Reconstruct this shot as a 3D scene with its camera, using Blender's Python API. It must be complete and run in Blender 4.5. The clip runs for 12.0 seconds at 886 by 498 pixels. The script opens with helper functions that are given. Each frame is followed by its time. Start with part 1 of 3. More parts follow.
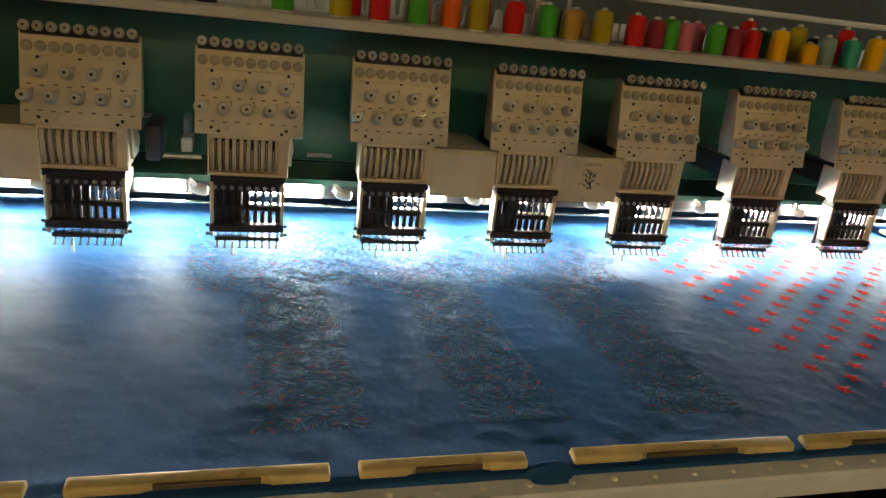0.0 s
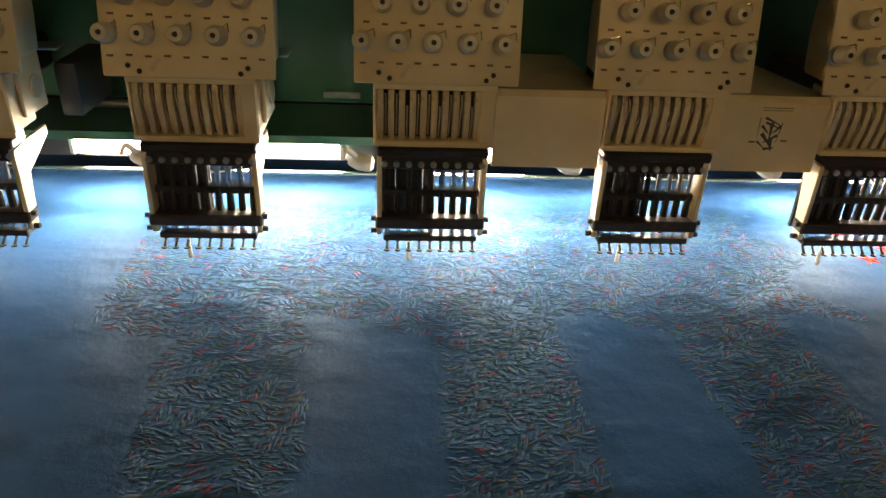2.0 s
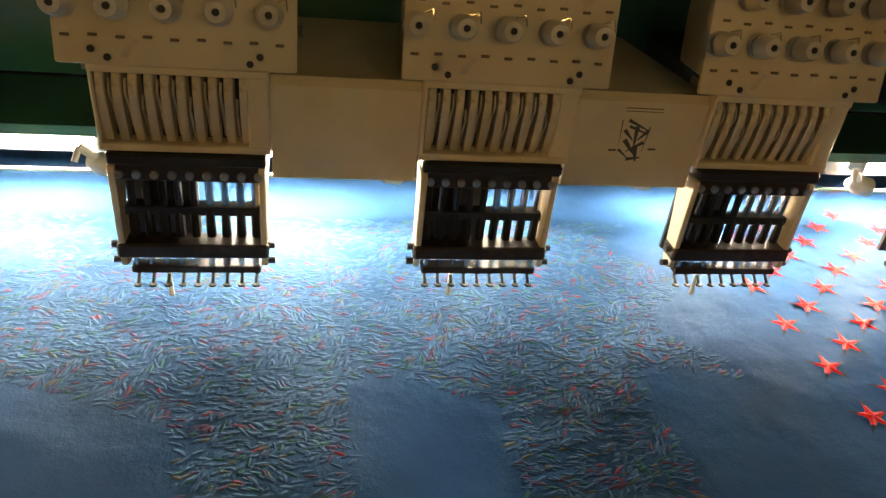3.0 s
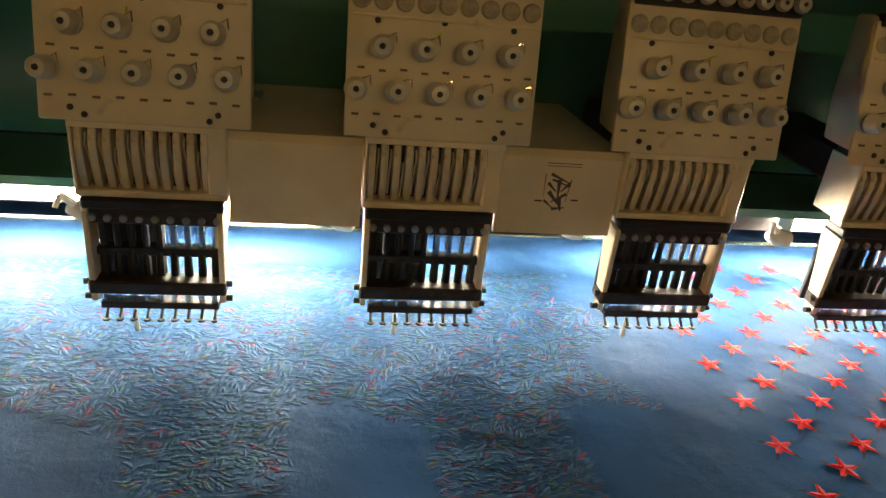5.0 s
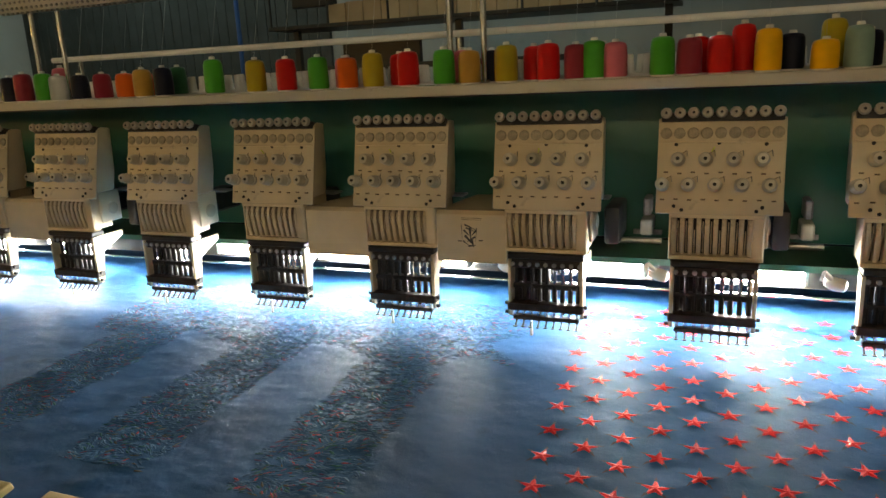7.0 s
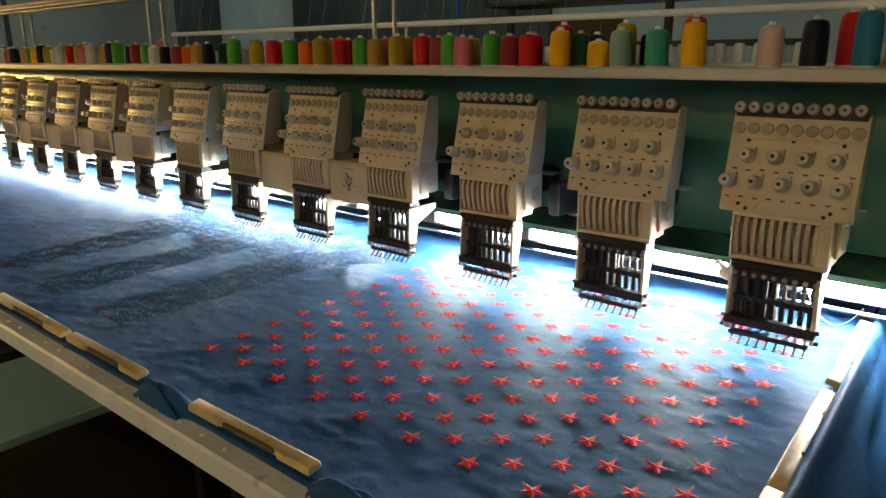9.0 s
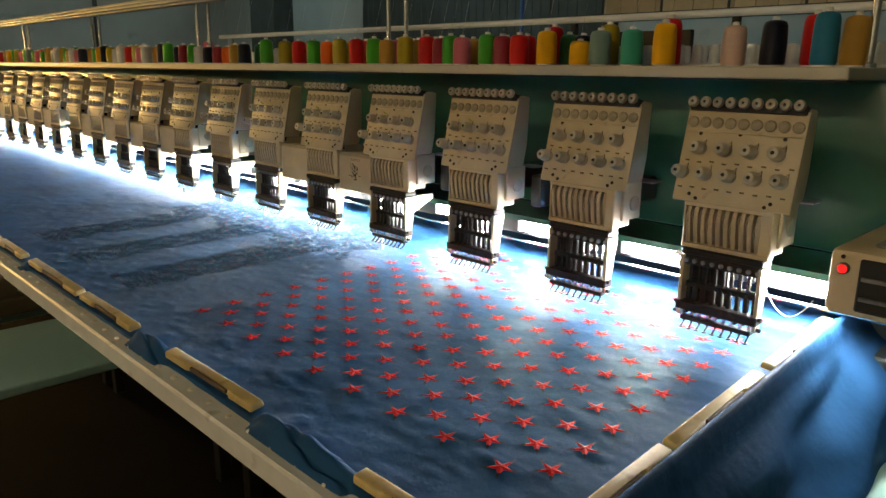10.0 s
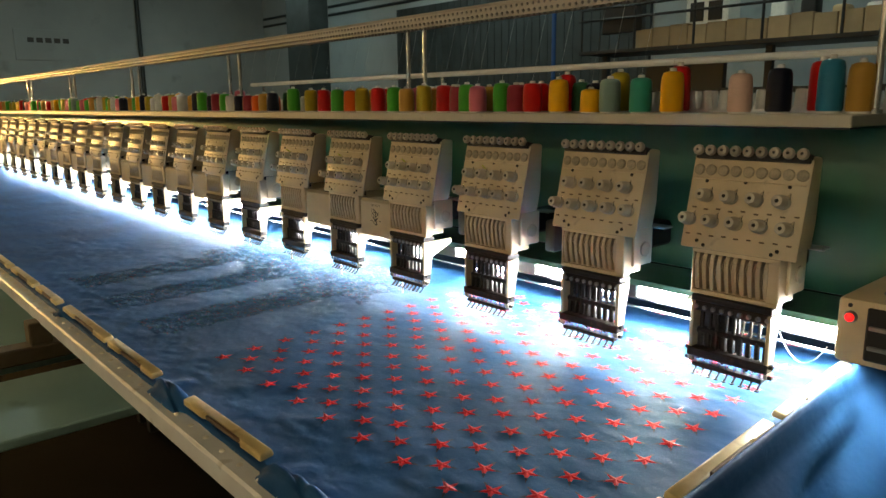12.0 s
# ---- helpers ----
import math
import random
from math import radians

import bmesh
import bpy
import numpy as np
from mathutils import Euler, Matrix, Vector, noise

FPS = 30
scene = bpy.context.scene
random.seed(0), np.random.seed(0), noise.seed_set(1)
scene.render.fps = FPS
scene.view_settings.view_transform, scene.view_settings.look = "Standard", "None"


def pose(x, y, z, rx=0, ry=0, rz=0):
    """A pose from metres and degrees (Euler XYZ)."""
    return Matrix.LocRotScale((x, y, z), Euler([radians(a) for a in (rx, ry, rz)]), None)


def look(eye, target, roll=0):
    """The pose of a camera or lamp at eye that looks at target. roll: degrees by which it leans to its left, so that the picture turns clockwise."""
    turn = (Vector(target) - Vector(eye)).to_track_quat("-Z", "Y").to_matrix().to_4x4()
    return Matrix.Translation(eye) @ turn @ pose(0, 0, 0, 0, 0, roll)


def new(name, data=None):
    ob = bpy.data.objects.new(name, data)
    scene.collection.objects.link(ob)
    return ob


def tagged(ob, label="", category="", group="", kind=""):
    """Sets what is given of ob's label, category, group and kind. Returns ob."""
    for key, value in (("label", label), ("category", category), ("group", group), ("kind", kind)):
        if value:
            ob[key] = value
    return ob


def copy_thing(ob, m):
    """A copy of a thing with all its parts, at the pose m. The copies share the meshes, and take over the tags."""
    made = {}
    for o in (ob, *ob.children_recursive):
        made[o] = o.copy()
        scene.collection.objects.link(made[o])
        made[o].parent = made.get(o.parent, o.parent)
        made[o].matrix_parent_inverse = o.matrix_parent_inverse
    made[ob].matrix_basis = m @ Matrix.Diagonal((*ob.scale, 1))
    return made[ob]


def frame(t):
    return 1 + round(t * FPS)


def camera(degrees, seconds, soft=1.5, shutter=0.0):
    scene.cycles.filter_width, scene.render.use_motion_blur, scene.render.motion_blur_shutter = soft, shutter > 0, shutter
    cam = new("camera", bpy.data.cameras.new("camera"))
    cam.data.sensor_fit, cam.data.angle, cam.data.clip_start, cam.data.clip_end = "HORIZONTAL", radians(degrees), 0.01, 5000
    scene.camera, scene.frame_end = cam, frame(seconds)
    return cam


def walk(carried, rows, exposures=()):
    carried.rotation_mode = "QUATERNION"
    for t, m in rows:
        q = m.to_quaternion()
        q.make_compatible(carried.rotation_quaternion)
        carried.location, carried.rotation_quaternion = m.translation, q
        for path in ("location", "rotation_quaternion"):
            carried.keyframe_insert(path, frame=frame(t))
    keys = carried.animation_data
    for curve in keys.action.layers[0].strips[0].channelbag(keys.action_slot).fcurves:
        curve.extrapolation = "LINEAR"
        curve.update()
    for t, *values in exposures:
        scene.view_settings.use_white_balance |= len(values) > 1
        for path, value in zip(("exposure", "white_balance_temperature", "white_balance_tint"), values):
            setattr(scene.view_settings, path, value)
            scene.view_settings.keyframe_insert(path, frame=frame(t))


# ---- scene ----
cam = camera(63.7, 12.0, soft=1.5)
PATH = [
    (0, (-1.55, -1.314, 1.373), (-1.03, 0.493, 0.692), 6.7),
    (0.5, (-1.463, -1.189, 1.294), (-1.042, 0.649, 0.626), 5.5),
    (1, (-1.364, -1.078, 1.315), (-0.96, 0.733, 0.567), 4.5),
    (1.5, (-1.299, -0.989, 1.300), (-1.173, 0.796, 0.415), 2.9),
    (2, (-1.328, -0.801, 1.308), (-1.19, 0.955, 0.36), 2.8),
    (2.5, (-1.282, -0.667, 1.317), (-0.946, 1.012, 0.283), 5.8),
    (3, (-1.169, -0.589, 1.291), (-0.823, 1.073, 0.234), 6.8),
    (3.2, (-1.146, -0.539, 1.282), (-0.794, 1.083, 0.167), 6.7),
    (4.8, (-1.11, -0.567, 1.269), (-0.777, 1.129, 0.262), 7.7),
    (5, (-1.115, -0.673, 1.306), (-0.786, 1.09, 0.421), 6.6),
    (5.5, (-1.117, -0.986, 1.303), (-0.777, 0.832, 0.543), 4.5),
    (6, (-0.976, -1.161, 1.346), (-0.862, 0.749, 0.766), 2.3),
    (6.5, (-0.726, -1.188, 1.323), (-1.057, 0.715, 0.802), -0.7),
    (8.5, (0.236, -1.122, 1.325), (-0.98, 0.395, 0.856), -1.4),
    (9, (0.381, -1.121, 1.324), (-0.868, 0.351, 0.799), -0.4),
    (9.5, (0.481, -1.116, 1.319), (-0.852, 0.307, 0.872), -1.2),
    (10, (0.568, -1.084, 1.292), (-0.817, 0.272, 0.801), 0.6),
    (10.5, (0.578, -1.075, 1.3), (-0.825, 0.273, 0.838), 1.4),
    (11, (0.595, -1.069, 1.31), (-0.85, 0.231, 0.84), 0.5),
    (11.5, (0.598, -1.067, 1.314), (-0.865, 0.227, 0.882), 0.2),
    (12, (0.612, -1.064, 1.323), (-0.859, 0.231, 0.922), -0.6),
]
walk(cam, [(t, look(eye, target, roll)) for t, eye, target, roll in PATH],
     exposures=((0, -0.32, 6900, 8), (1.0, -0.55, 7200, 10), (1.5, -0.8, 8500, 12), (3.0, -0.8, 8800, 12), (5.0, -0.8, 8600, 12), (5.5, -0.72, 8000, 11), (6.0, -0.40, 7300, 10), (6.5, -0.25, 7000, 10), (8.5, -0.22, 6600, 9), (12, -0.12, 6500, 9)))

# ---- world and light ----
world = bpy.data.worlds.new("world")
scene.world = world
world.use_nodes = True
wb = world.node_tree.nodes["Background"]
wb.inputs[0].default_value = (0.30, 0.34, 0.36, 1)
wb.inputs[1].default_value = 0.006

S = 0.275            # head spacing
HEADS = 24
CLOTH = 0.85         # height of the cloth


# ---- materials ----
def mat(name, color, rough=0.6, metal=0.0, vary=0.15, scale=20.0, bump=0.0, bscale=200.0, emit=None, coat=0.0,
        random=0.0, sheen=0.0, spots=None):
    m = bpy.data.materials.new(name)
    m.use_nodes = True
    nt = m.node_tree
    b = nt.nodes["Principled BSDF"]
    b.inputs["Roughness"].default_value = rough
    b.inputs["Metallic"].default_value = metal
    b.inputs["Coat Weight"].default_value = coat
    b.inputs["Sheen Weight"].default_value = sheen
    tc = nt.nodes.new("ShaderNodeTexCoord")
    n1 = nt.nodes.new("ShaderNodeTexNoise")
    n1.inputs["Scale"].default_value = scale
    n1.inputs["Detail"].default_value = 6
    nt.links.new(tc.outputs["Object"], n1.inputs["Vector"])
    ramp = nt.nodes.new("ShaderNodeValToRGB")
    lo = [c * (1 - vary) for c in color]
    hi = [min(1, c * (1 + vary)) for c in color]
    ramp.color_ramp.elements[0].position, ramp.color_ramp.elements[1].position = 0.3, 0.7
    ramp.color_ramp.elements[0].color = (*lo, 1)
    ramp.color_ramp.elements[1].color = (*hi, 1)
    nt.links.new(n1.outputs["Fac"], ramp.inputs["Fac"])
    last = ramp.outputs["Color"]
    if spots:
        n2 = nt.nodes.new("ShaderNodeTexNoise")
        n2.inputs["Scale"].default_value = spots[0]
        n2.inputs["Detail"].default_value = 8
        nt.links.new(tc.outputs["Object"], n2.inputs["Vector"])
        r2 = nt.nodes.new("ShaderNodeValToRGB")
        r2.color_ramp.elements[0].position, r2.color_ramp.elements[1].position = spots[1], spots[1] + 0.12
        nt.links.new(n2.outputs["Fac"], r2.inputs["Fac"])
        mx = nt.nodes.new("ShaderNodeMix")
        mx.data_type = "RGBA"
        nt.links.new(r2.outputs["Color"], mx.inputs[0])
        nt.links.new(last, mx.inputs[6])
        mx.inputs[7].default_value = (*spots[2], 1)
        last = mx.outputs[2]
    if random:
        oi = nt.nodes.new("ShaderNodeObjectInfo")
        hs = nt.nodes.new("ShaderNodeHueSaturation")
        mp = nt.nodes.new("ShaderNodeMapRange")
        mp.inputs[3].default_value, mp.inputs[4].default_value = 1 - random, 1 + random
        nt.links.new(oi.outputs["Random"], mp.inputs[0])
        nt.links.new(mp.outputs[0], hs.inputs["Value"])
        nt.links.new(last, hs.inputs["Color"])
        last = hs.outputs["Color"]
    nt.links.new(last, b.inputs["Base Color"])
    if bump:
        n3 = nt.nodes.new("ShaderNodeTexNoise")
        n3.inputs["Scale"].default_value = bscale
        n3.inputs["Detail"].default_value = 4
        nt.links.new(tc.outputs["Object"], n3.inputs["Vector"])
        bp = nt.nodes.new("ShaderNodeBump")
        bp.inputs["Strength"].default_value = bump
        bp.inputs["Distance"].default_value = 0.002
        nt.links.new(n3.outputs["Fac"], bp.inputs["Height"])
        nt.links.new(bp.outputs["Normal"], b.inputs["Normal"])
    if emit:
        b.inputs["Emission Color"].default_value = (*emit[0], 1)
        b.inputs["Emission Strength"].default_value = emit[1]
    return m


CREAM = mat("cream_enamel", (0.58, 0.475, 0.31), 0.40, vary=0.10, scale=14, bump=0.06, bscale=300, spots=(30, 0.66, (0.34, 0.28, 0.20)), random=0.06)
CREAM2 = mat("cream_bars", (0.47, 0.39, 0.26), 0.40, vary=0.12, scale=40, spots=(60, 0.62, (0.30, 0.24, 0.16)))
KNOB = mat("knob_plastic", (0.52, 0.47, 0.37), 0.35, vary=0.12, scale=60)
EYELET = mat("eyelet_ceramic", (0.36, 0.32, 0.25), 0.35, vary=0.15, scale=60)
FELT = mat("felt_pad", (0.34, 0.29, 0.21), 0.85, vary=0.2, scale=200, bump=0.3, bscale=900)
BLACKST = mat("black_oxide_steel", (0.012, 0.011, 0.010), 0.5, 0.2, vary=0.3, scale=60, spots=(90, 0.62, (0.05, 0.036, 0.025)))
# near-black filler painting the shade inside holes and recesses; screws use it too
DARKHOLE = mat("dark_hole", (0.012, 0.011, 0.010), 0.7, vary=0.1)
STEEL = mat("polished_steel", (0.62, 0.60, 0.56), 0.22, 1.0, vary=0.12, scale=80)
RAILST = mat("rusty_black_steel", (0.022, 0.015, 0.011), 0.55, 0.2, vary=0.35, scale=70, spots=(55, 0.58, (0.060, 0.032, 0.018)))
GREYST = mat("grey_steel", (0.34, 0.33, 0.31), 0.38, 0.9, vary=0.2, scale=80)
GREEN = mat("green_enamel", (0.020, 0.105, 0.060), 0.33, vary=0.12, scale=3, bump=0.05, bscale=120, spots=(6, 0.64, (0.024, 0.090, 0.052)))
SHELF = mat("shelf_enamel", (0.52, 0.48, 0.40), 0.45, vary=0.08, scale=6, spots=(25, 0.66, (0.36, 0.32, 0.25)))
RAILM = mat("rail_aluminium", (0.76, 0.76, 0.74), 0.4, 0.1, vary=0.1, scale=12, bump=0.05, spots=(18, 0.62, (0.36, 0.32, 0.25)))
RIVET = mat("rivet_brass", (0.80, 0.76, 0.66), 0.28, 0.3, vary=0.1)
TAN = mat("tan_plastic", (0.60, 0.46, 0.20), 0.38, vary=0.14, scale=25, bump=0.05, spots=(40, 0.6, (0.46, 0.33, 0.13)), random=0.08)
BLACK = mat("black_plastic", (0.008, 0.008, 0.008), 0.5, vary=0.2, scale=40)
WHITEP = mat("white_plastic", (0.74, 0.72, 0.66), 0.35, vary=0.07, scale=30)
SEATM = mat("bright_white_plastic", (0.86, 0.87, 0.87), 0.3, vary=0.05, scale=30)
CLEARP = mat("milky_plastic", (0.70, 0.68, 0.60), 0.25, vary=0.1, scale=50)
TEAL = mat("teal_tabletop", (0.30, 0.47, 0.44), 0.28, vary=0.08, scale=4, spots=(9, 0.66, (0.16, 0.24, 0.22)))
BROWN = mat("brown_steel", (0.12, 0.085, 0.05), 0.5, 0.3, vary=0.25, scale=20)
WALLM = mat("wall_plaster", (0.34, 0.37, 0.37), 0.85, vary=0.10, scale=0.7, bump=0.1, bscale=30, spots=(1.6, 0.6, (0.28, 0.31, 0.30)))
# near-black albedo and low specular put the dark under the machine into colour
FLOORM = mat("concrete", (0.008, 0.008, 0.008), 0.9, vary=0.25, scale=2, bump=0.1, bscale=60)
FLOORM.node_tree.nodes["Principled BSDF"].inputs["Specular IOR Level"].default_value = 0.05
DARKDOOR = mat("dark_shutter", (0.045, 0.055, 0.055), 0.5, 0.4, vary=0.2, scale=3)
CARD = mat("cardboard", (0.36, 0.25, 0.13), 0.8, vary=0.15, scale=3, random=0.12)
BLUEP = mat("blue_paint", (0.02, 0.08, 0.26), 0.4, vary=0.1)
RED_LENS = mat("red_lens", (0.8, 0.02, 0.02), 0.2, vary=0.02, emit=((1.0, 0.01, 0.008), 1.6))
TUBE = mat("tube_glow", (0.9, 0.9, 0.9), 0.3, vary=0.0, emit=((1.0, 0.985, 0.94), 560.0))
LAMPGLOW = mat("lamp_glow", (0.9, 0.9, 0.9), 0.3, vary=0.0, emit=((1.0, 0.76, 0.44), 66.0))
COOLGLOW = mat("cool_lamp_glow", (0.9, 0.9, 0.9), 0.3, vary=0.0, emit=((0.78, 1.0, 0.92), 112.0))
WARMGLOW = mat("warm_glow", (0.9, 0.9, 0.9), 0.3, vary=0.0, emit=((1.0, 0.58, 0.16), 1300.0))
SLOTM = mat("slot_shade", (0.13, 0.095, 0.06), 0.7, vary=0.2, scale=80)
GOLDTH = mat("yellow_green_thread", (0.55, 0.62, 0.03), 0.4, vary=0.1)
INK = mat("printed_ink", (0.05, 0.045, 0.04), 0.6, vary=0.1)


def cloth_material(name, color, strength):
    m = mat(name, color, 0.62, vary=0.20, scale=5, bump=strength, bscale=45, spots=(14, 0.62, [c * 0.72 for c in color]))
    nt = m.node_tree
    b = nt.nodes["Principled BSDF"]
    b.inputs["Specular IOR Level"].default_value = 0.026
    b.inputs["Roughness"].default_value = 0.60
    first = b.inputs["Normal"].links[0].from_node
    first.inputs["Distance"].default_value = 0.003
    tc = nt.nodes.new("ShaderNodeTexCoord")
    fine = nt.nodes.new("ShaderNodeTexNoise")
    fine.inputs["Scale"].default_value = 700
    nt.links.new(tc.outputs["Object"], fine.inputs["Vector"])
    b2 = nt.nodes.new("ShaderNodeBump")
    b2.inputs["Strength"].default_value = 0.35
    b2.inputs["Distance"].default_value = 0.001
    nt.links.new(fine.outputs["Fac"], b2.inputs["Height"])
    nt.links.new(first.outputs["Normal"], b2.inputs["Normal"])
    nt.links.new(b2.outputs["Normal"], b.inputs["Normal"])
    return m


BLUE = cloth_material("blue_velvet", (0.022, 0.080, 0.200), 0.5)
STARRED = mat("red_thread", (0.66, 0.018, 0.028), 0.5, vary=0.2, scale=300, bump=0.4, bscale=900, random=0.12)
STARRED.node_tree.nodes["Principled BSDF"].inputs["Specular IOR Level"].default_value = 0.12
NAVYTH = mat("navy_thread", (0.012, 0.018, 0.05), 0.7, vary=0.2, scale=300)


# ---- mesh helpers ----
def box(bm, x0, x1, y0, y1, z0, z1):
    v = [bm.verts.new(p) for p in ((x0, y0, z0), (x1, y0, z0), (x1, y1, z0), (x0, y1, z0),
                                   (x0, y0, z1), (x1, y0, z1), (x1, y1, z1), (x0, y1, z1))]
    for f in ((3, 2, 1, 0), (4, 5, 6, 7), (0, 1, 5, 4), (1, 2, 6, 5), (2, 3, 7, 6), (3, 0, 4, 7)):
        bm.faces.new([v[i] for i in f])
    return v


def bevel(bm, w, seg=2):
    bmesh.ops.bevel(bm, geom=list(bm.edges), offset=w, segments=seg, affect="EDGES", profile=0.5, clamp_overlap=True)
    return bm


def lathe(bm, profile, m=None, seg=12):
    """profile: (radius, height) pairs turned round local z, laid by m."""
    m = m or Matrix()
    rings = []
    for r, h in profile:
        rings.append([bm.verts.new(m @ Vector((r * math.cos(a * math.tau / seg), r * math.sin(a * math.tau / seg), h))) for a in range(seg)])
    for a, b in zip(rings, rings[1:]):
        for i in range(seg):
            bm.faces.new((a[i], a[(i + 1) % seg], b[(i + 1) % seg], b[i]))
    bm.faces.new(list(reversed(rings[0])))
    bm.faces.new(rings[-1])


def rod(bm, a, b, r, seg=8):
    a, b = Vector(a), Vector(b)
    q = (b - a).to_track_quat("Z", "Y").to_matrix().to_4x4()
    lathe(bm, ((r, 0), (r, (b - a).length)), Matrix.Translation(a) @ q, seg)


def prism(bm, pts, x0, x1):
    """An outline of (y, z) pairs drawn out along x."""
    a = [bm.verts.new((x0, y, z)) for y, z in pts]
    b = [bm.verts.new((x1, y, z)) for y, z in pts]
    n = len(pts)
    for i in range(n):
        bm.faces.new((a[i], a[(i + 1) % n], b[(i + 1) % n], b[i]))
    bm.faces.new(list(reversed(a)))
    bm.faces.new(b)


def mesh_of(name, bm, material, smooth=35):
    bmesh.ops.recalc_face_normals(bm, faces=list(bm.faces))
    me = bpy.data.meshes.new(name)
    for f in bm.faces:
        f.smooth = True
    lim = radians(smooth)
    for e in bm.edges:
        if len(e.link_faces) == 2 and e.calc_face_angle(0) > lim:
            e.smooth = False
    bm.to_mesh(me)
    bm.free()
    me.materials.append(material)
    return me


def part(name, bm, material, parent, label="", smooth=35):
    ob = new(name, bm if isinstance(bm, bpy.types.Mesh) else mesh_of(name, bm, material, smooth))
    ob.parent = parent
    if label:
        ob["label"] = label
    return ob


def thing(name, label, category, group="", kind="", m=None):
    ob = new(name)
    ob.empty_display_size = 0.05
    tagged(ob, label, category, group, kind)
    if m is not None:
        ob.matrix_basis = m
    return ob


def solid(name, bm, material, label, category, group="", kind="", smooth=35):
    ob = new(name, mesh_of(name, bm, material, smooth))
    return tagged(ob, label, category, group, kind)


def boxes(*bs, w=0.0, seg=1):
    bm = bmesh.new()
    for b in bs:
        box(bm, *b)
    return bevel(bm, w, seg) if w else bm


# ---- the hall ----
solid("floor", boxes((-24, 7, -6, 12.2, -0.1, 0.0)), FLOORM, "concrete workshop floor, coloured near black for the dark under the machine", "floor", kind="structure")
solid("ceiling", boxes((-24, 7, -6, 12.2, 5.6, 5.7)), WALLM, "plain grey hall ceiling", "ceiling", kind="structure")
solid("wall_north", boxes((-24, 7, 12.0, 12.2, 0, 5.6)), WALLM, "grey-green plastered hall wall", "wall", kind="structure")
solid("wall_south", boxes((-24, 7, -6.2, -6, 0, 5.6)), WALLM, "grey-green plastered hall wall", "wall", kind="structure")
solid("wall_west", boxes((-24.2, -24, -6, 12, 0, 5.6)), WALLM, "grey-green plastered hall wall", "wall", kind="structure")
solid("wall_east", boxes((7, 7.2, -6, 12, 0, 5.6)), WALLM, "grey-green plastered hall wall", "wall", kind="structure")


# unseen lamps; their number, tint and places are made up to light the hall
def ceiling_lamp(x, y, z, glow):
    t = thing("ceiling_lamp", "unseen long lamp added to light the hall", "ceiling lamp", "ceiling lamps of the hall", m=pose(x, y, z))
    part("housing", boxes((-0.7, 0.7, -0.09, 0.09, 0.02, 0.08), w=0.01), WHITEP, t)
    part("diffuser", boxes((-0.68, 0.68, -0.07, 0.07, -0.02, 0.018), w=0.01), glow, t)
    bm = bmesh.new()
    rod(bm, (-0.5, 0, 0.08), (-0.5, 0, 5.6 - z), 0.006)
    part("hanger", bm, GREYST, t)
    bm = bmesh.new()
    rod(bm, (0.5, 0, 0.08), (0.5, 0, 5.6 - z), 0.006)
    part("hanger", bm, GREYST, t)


# warm ones behind the camera, hung low to brighten the head fronts
for lx in (-1.6, -0.1, 1.6):
    ceiling_lamp(lx, -5.2, 3.3, LAMPGLOW)
# cool ones kept above the view, added to brighten the far walls
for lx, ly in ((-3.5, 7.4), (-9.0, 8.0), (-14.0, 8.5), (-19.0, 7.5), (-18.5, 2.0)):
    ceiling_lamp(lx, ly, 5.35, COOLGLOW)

# an unseen warm lamp far down the hall, added to gild the far heads
far_lamp = thing("pendant_lamp", "unseen warm yellow lamp added far down the hall for golden glare", "pendant lamp", m=pose(-9.6, -1.25, 1.56))
bm = bmesh.new()
lathe(bm, ((0.05, 0.32), (0.12, 0.25), (0.30, 0.05), (0.29, 0.04), (0.10, 0.22)), seg=20)
part("shade", bm, BROWN, far_lamp)
bm = bmesh.new()
lathe(bm, ((0.03, -0.10), (0.11, -0.06), (0.14, 0.0), (0.11, 0.10), (0.05, 0.2)), seg=16)
part("bulb", bm, WARMGLOW, far_lamp)
bm = bmesh.new()
rod(bm, (0, 0, 0.30), (0, 0, 4.04), 0.006)
part("cable", bm, BLACK, far_lamp)

# ---- the machine: beam, shelf, light ----
beam = thing("machine_beam", "long green enamelled steel beam of the embroidery machine", "machine beam")
part("beam_body", boxes((-7.2, 1.4, 0.255, 0.56, 0.985, 1.278), w=0.006, seg=2), GREEN, beam)
# base panel added in black to fill the dark below the tables
part("stand_panel", boxes((-6.8, 0.9, 0.30, 0.52, 0.0, 0.80), w=0.004), BLACK, beam, "black base panel filling the dark under the beam")
part("beam_foot", boxes((0.9, 1.2, 0.28, 0.54, 0.0, 0.985), w=0.006), GREEN, beam)
part("beam_foot", boxes((-7.1, -6.8, 0.28, 0.54, 0.0, 0.985), w=0.006), GREEN, beam)
bm = bmesh.new()
prism(bm, ((0.138, 0.962), (0.252, 0.968), (0.252, 0.984), (0.138, 0.974)), -7.1, 1.0)
part("lamp_batten", bm, GREEN, beam)
# added black strip that keeps tube light off the cloth under the beam
bm = bmesh.new()
prism(bm, ((0.203, 0.914), (0.207, 0.914), (0.214, 0.972), (0.209, 0.972)), -7.1, 1.0)
part("tube_light_stop", bm, BLACK, beam, "black strip behind the tubes added to shade the cloth beyond")
bm = bmesh.new()
rod(bm, (-7.1, 0.172, 0.906), (1.0, 0.172, 0.906), 0.0035, 10)
part("guide_rod", bm, STEEL, beam, "thin polished steel rod")

shelf = thing("spool_shelf", "long beige sheet-metal shelf on the green beam", "shelf")
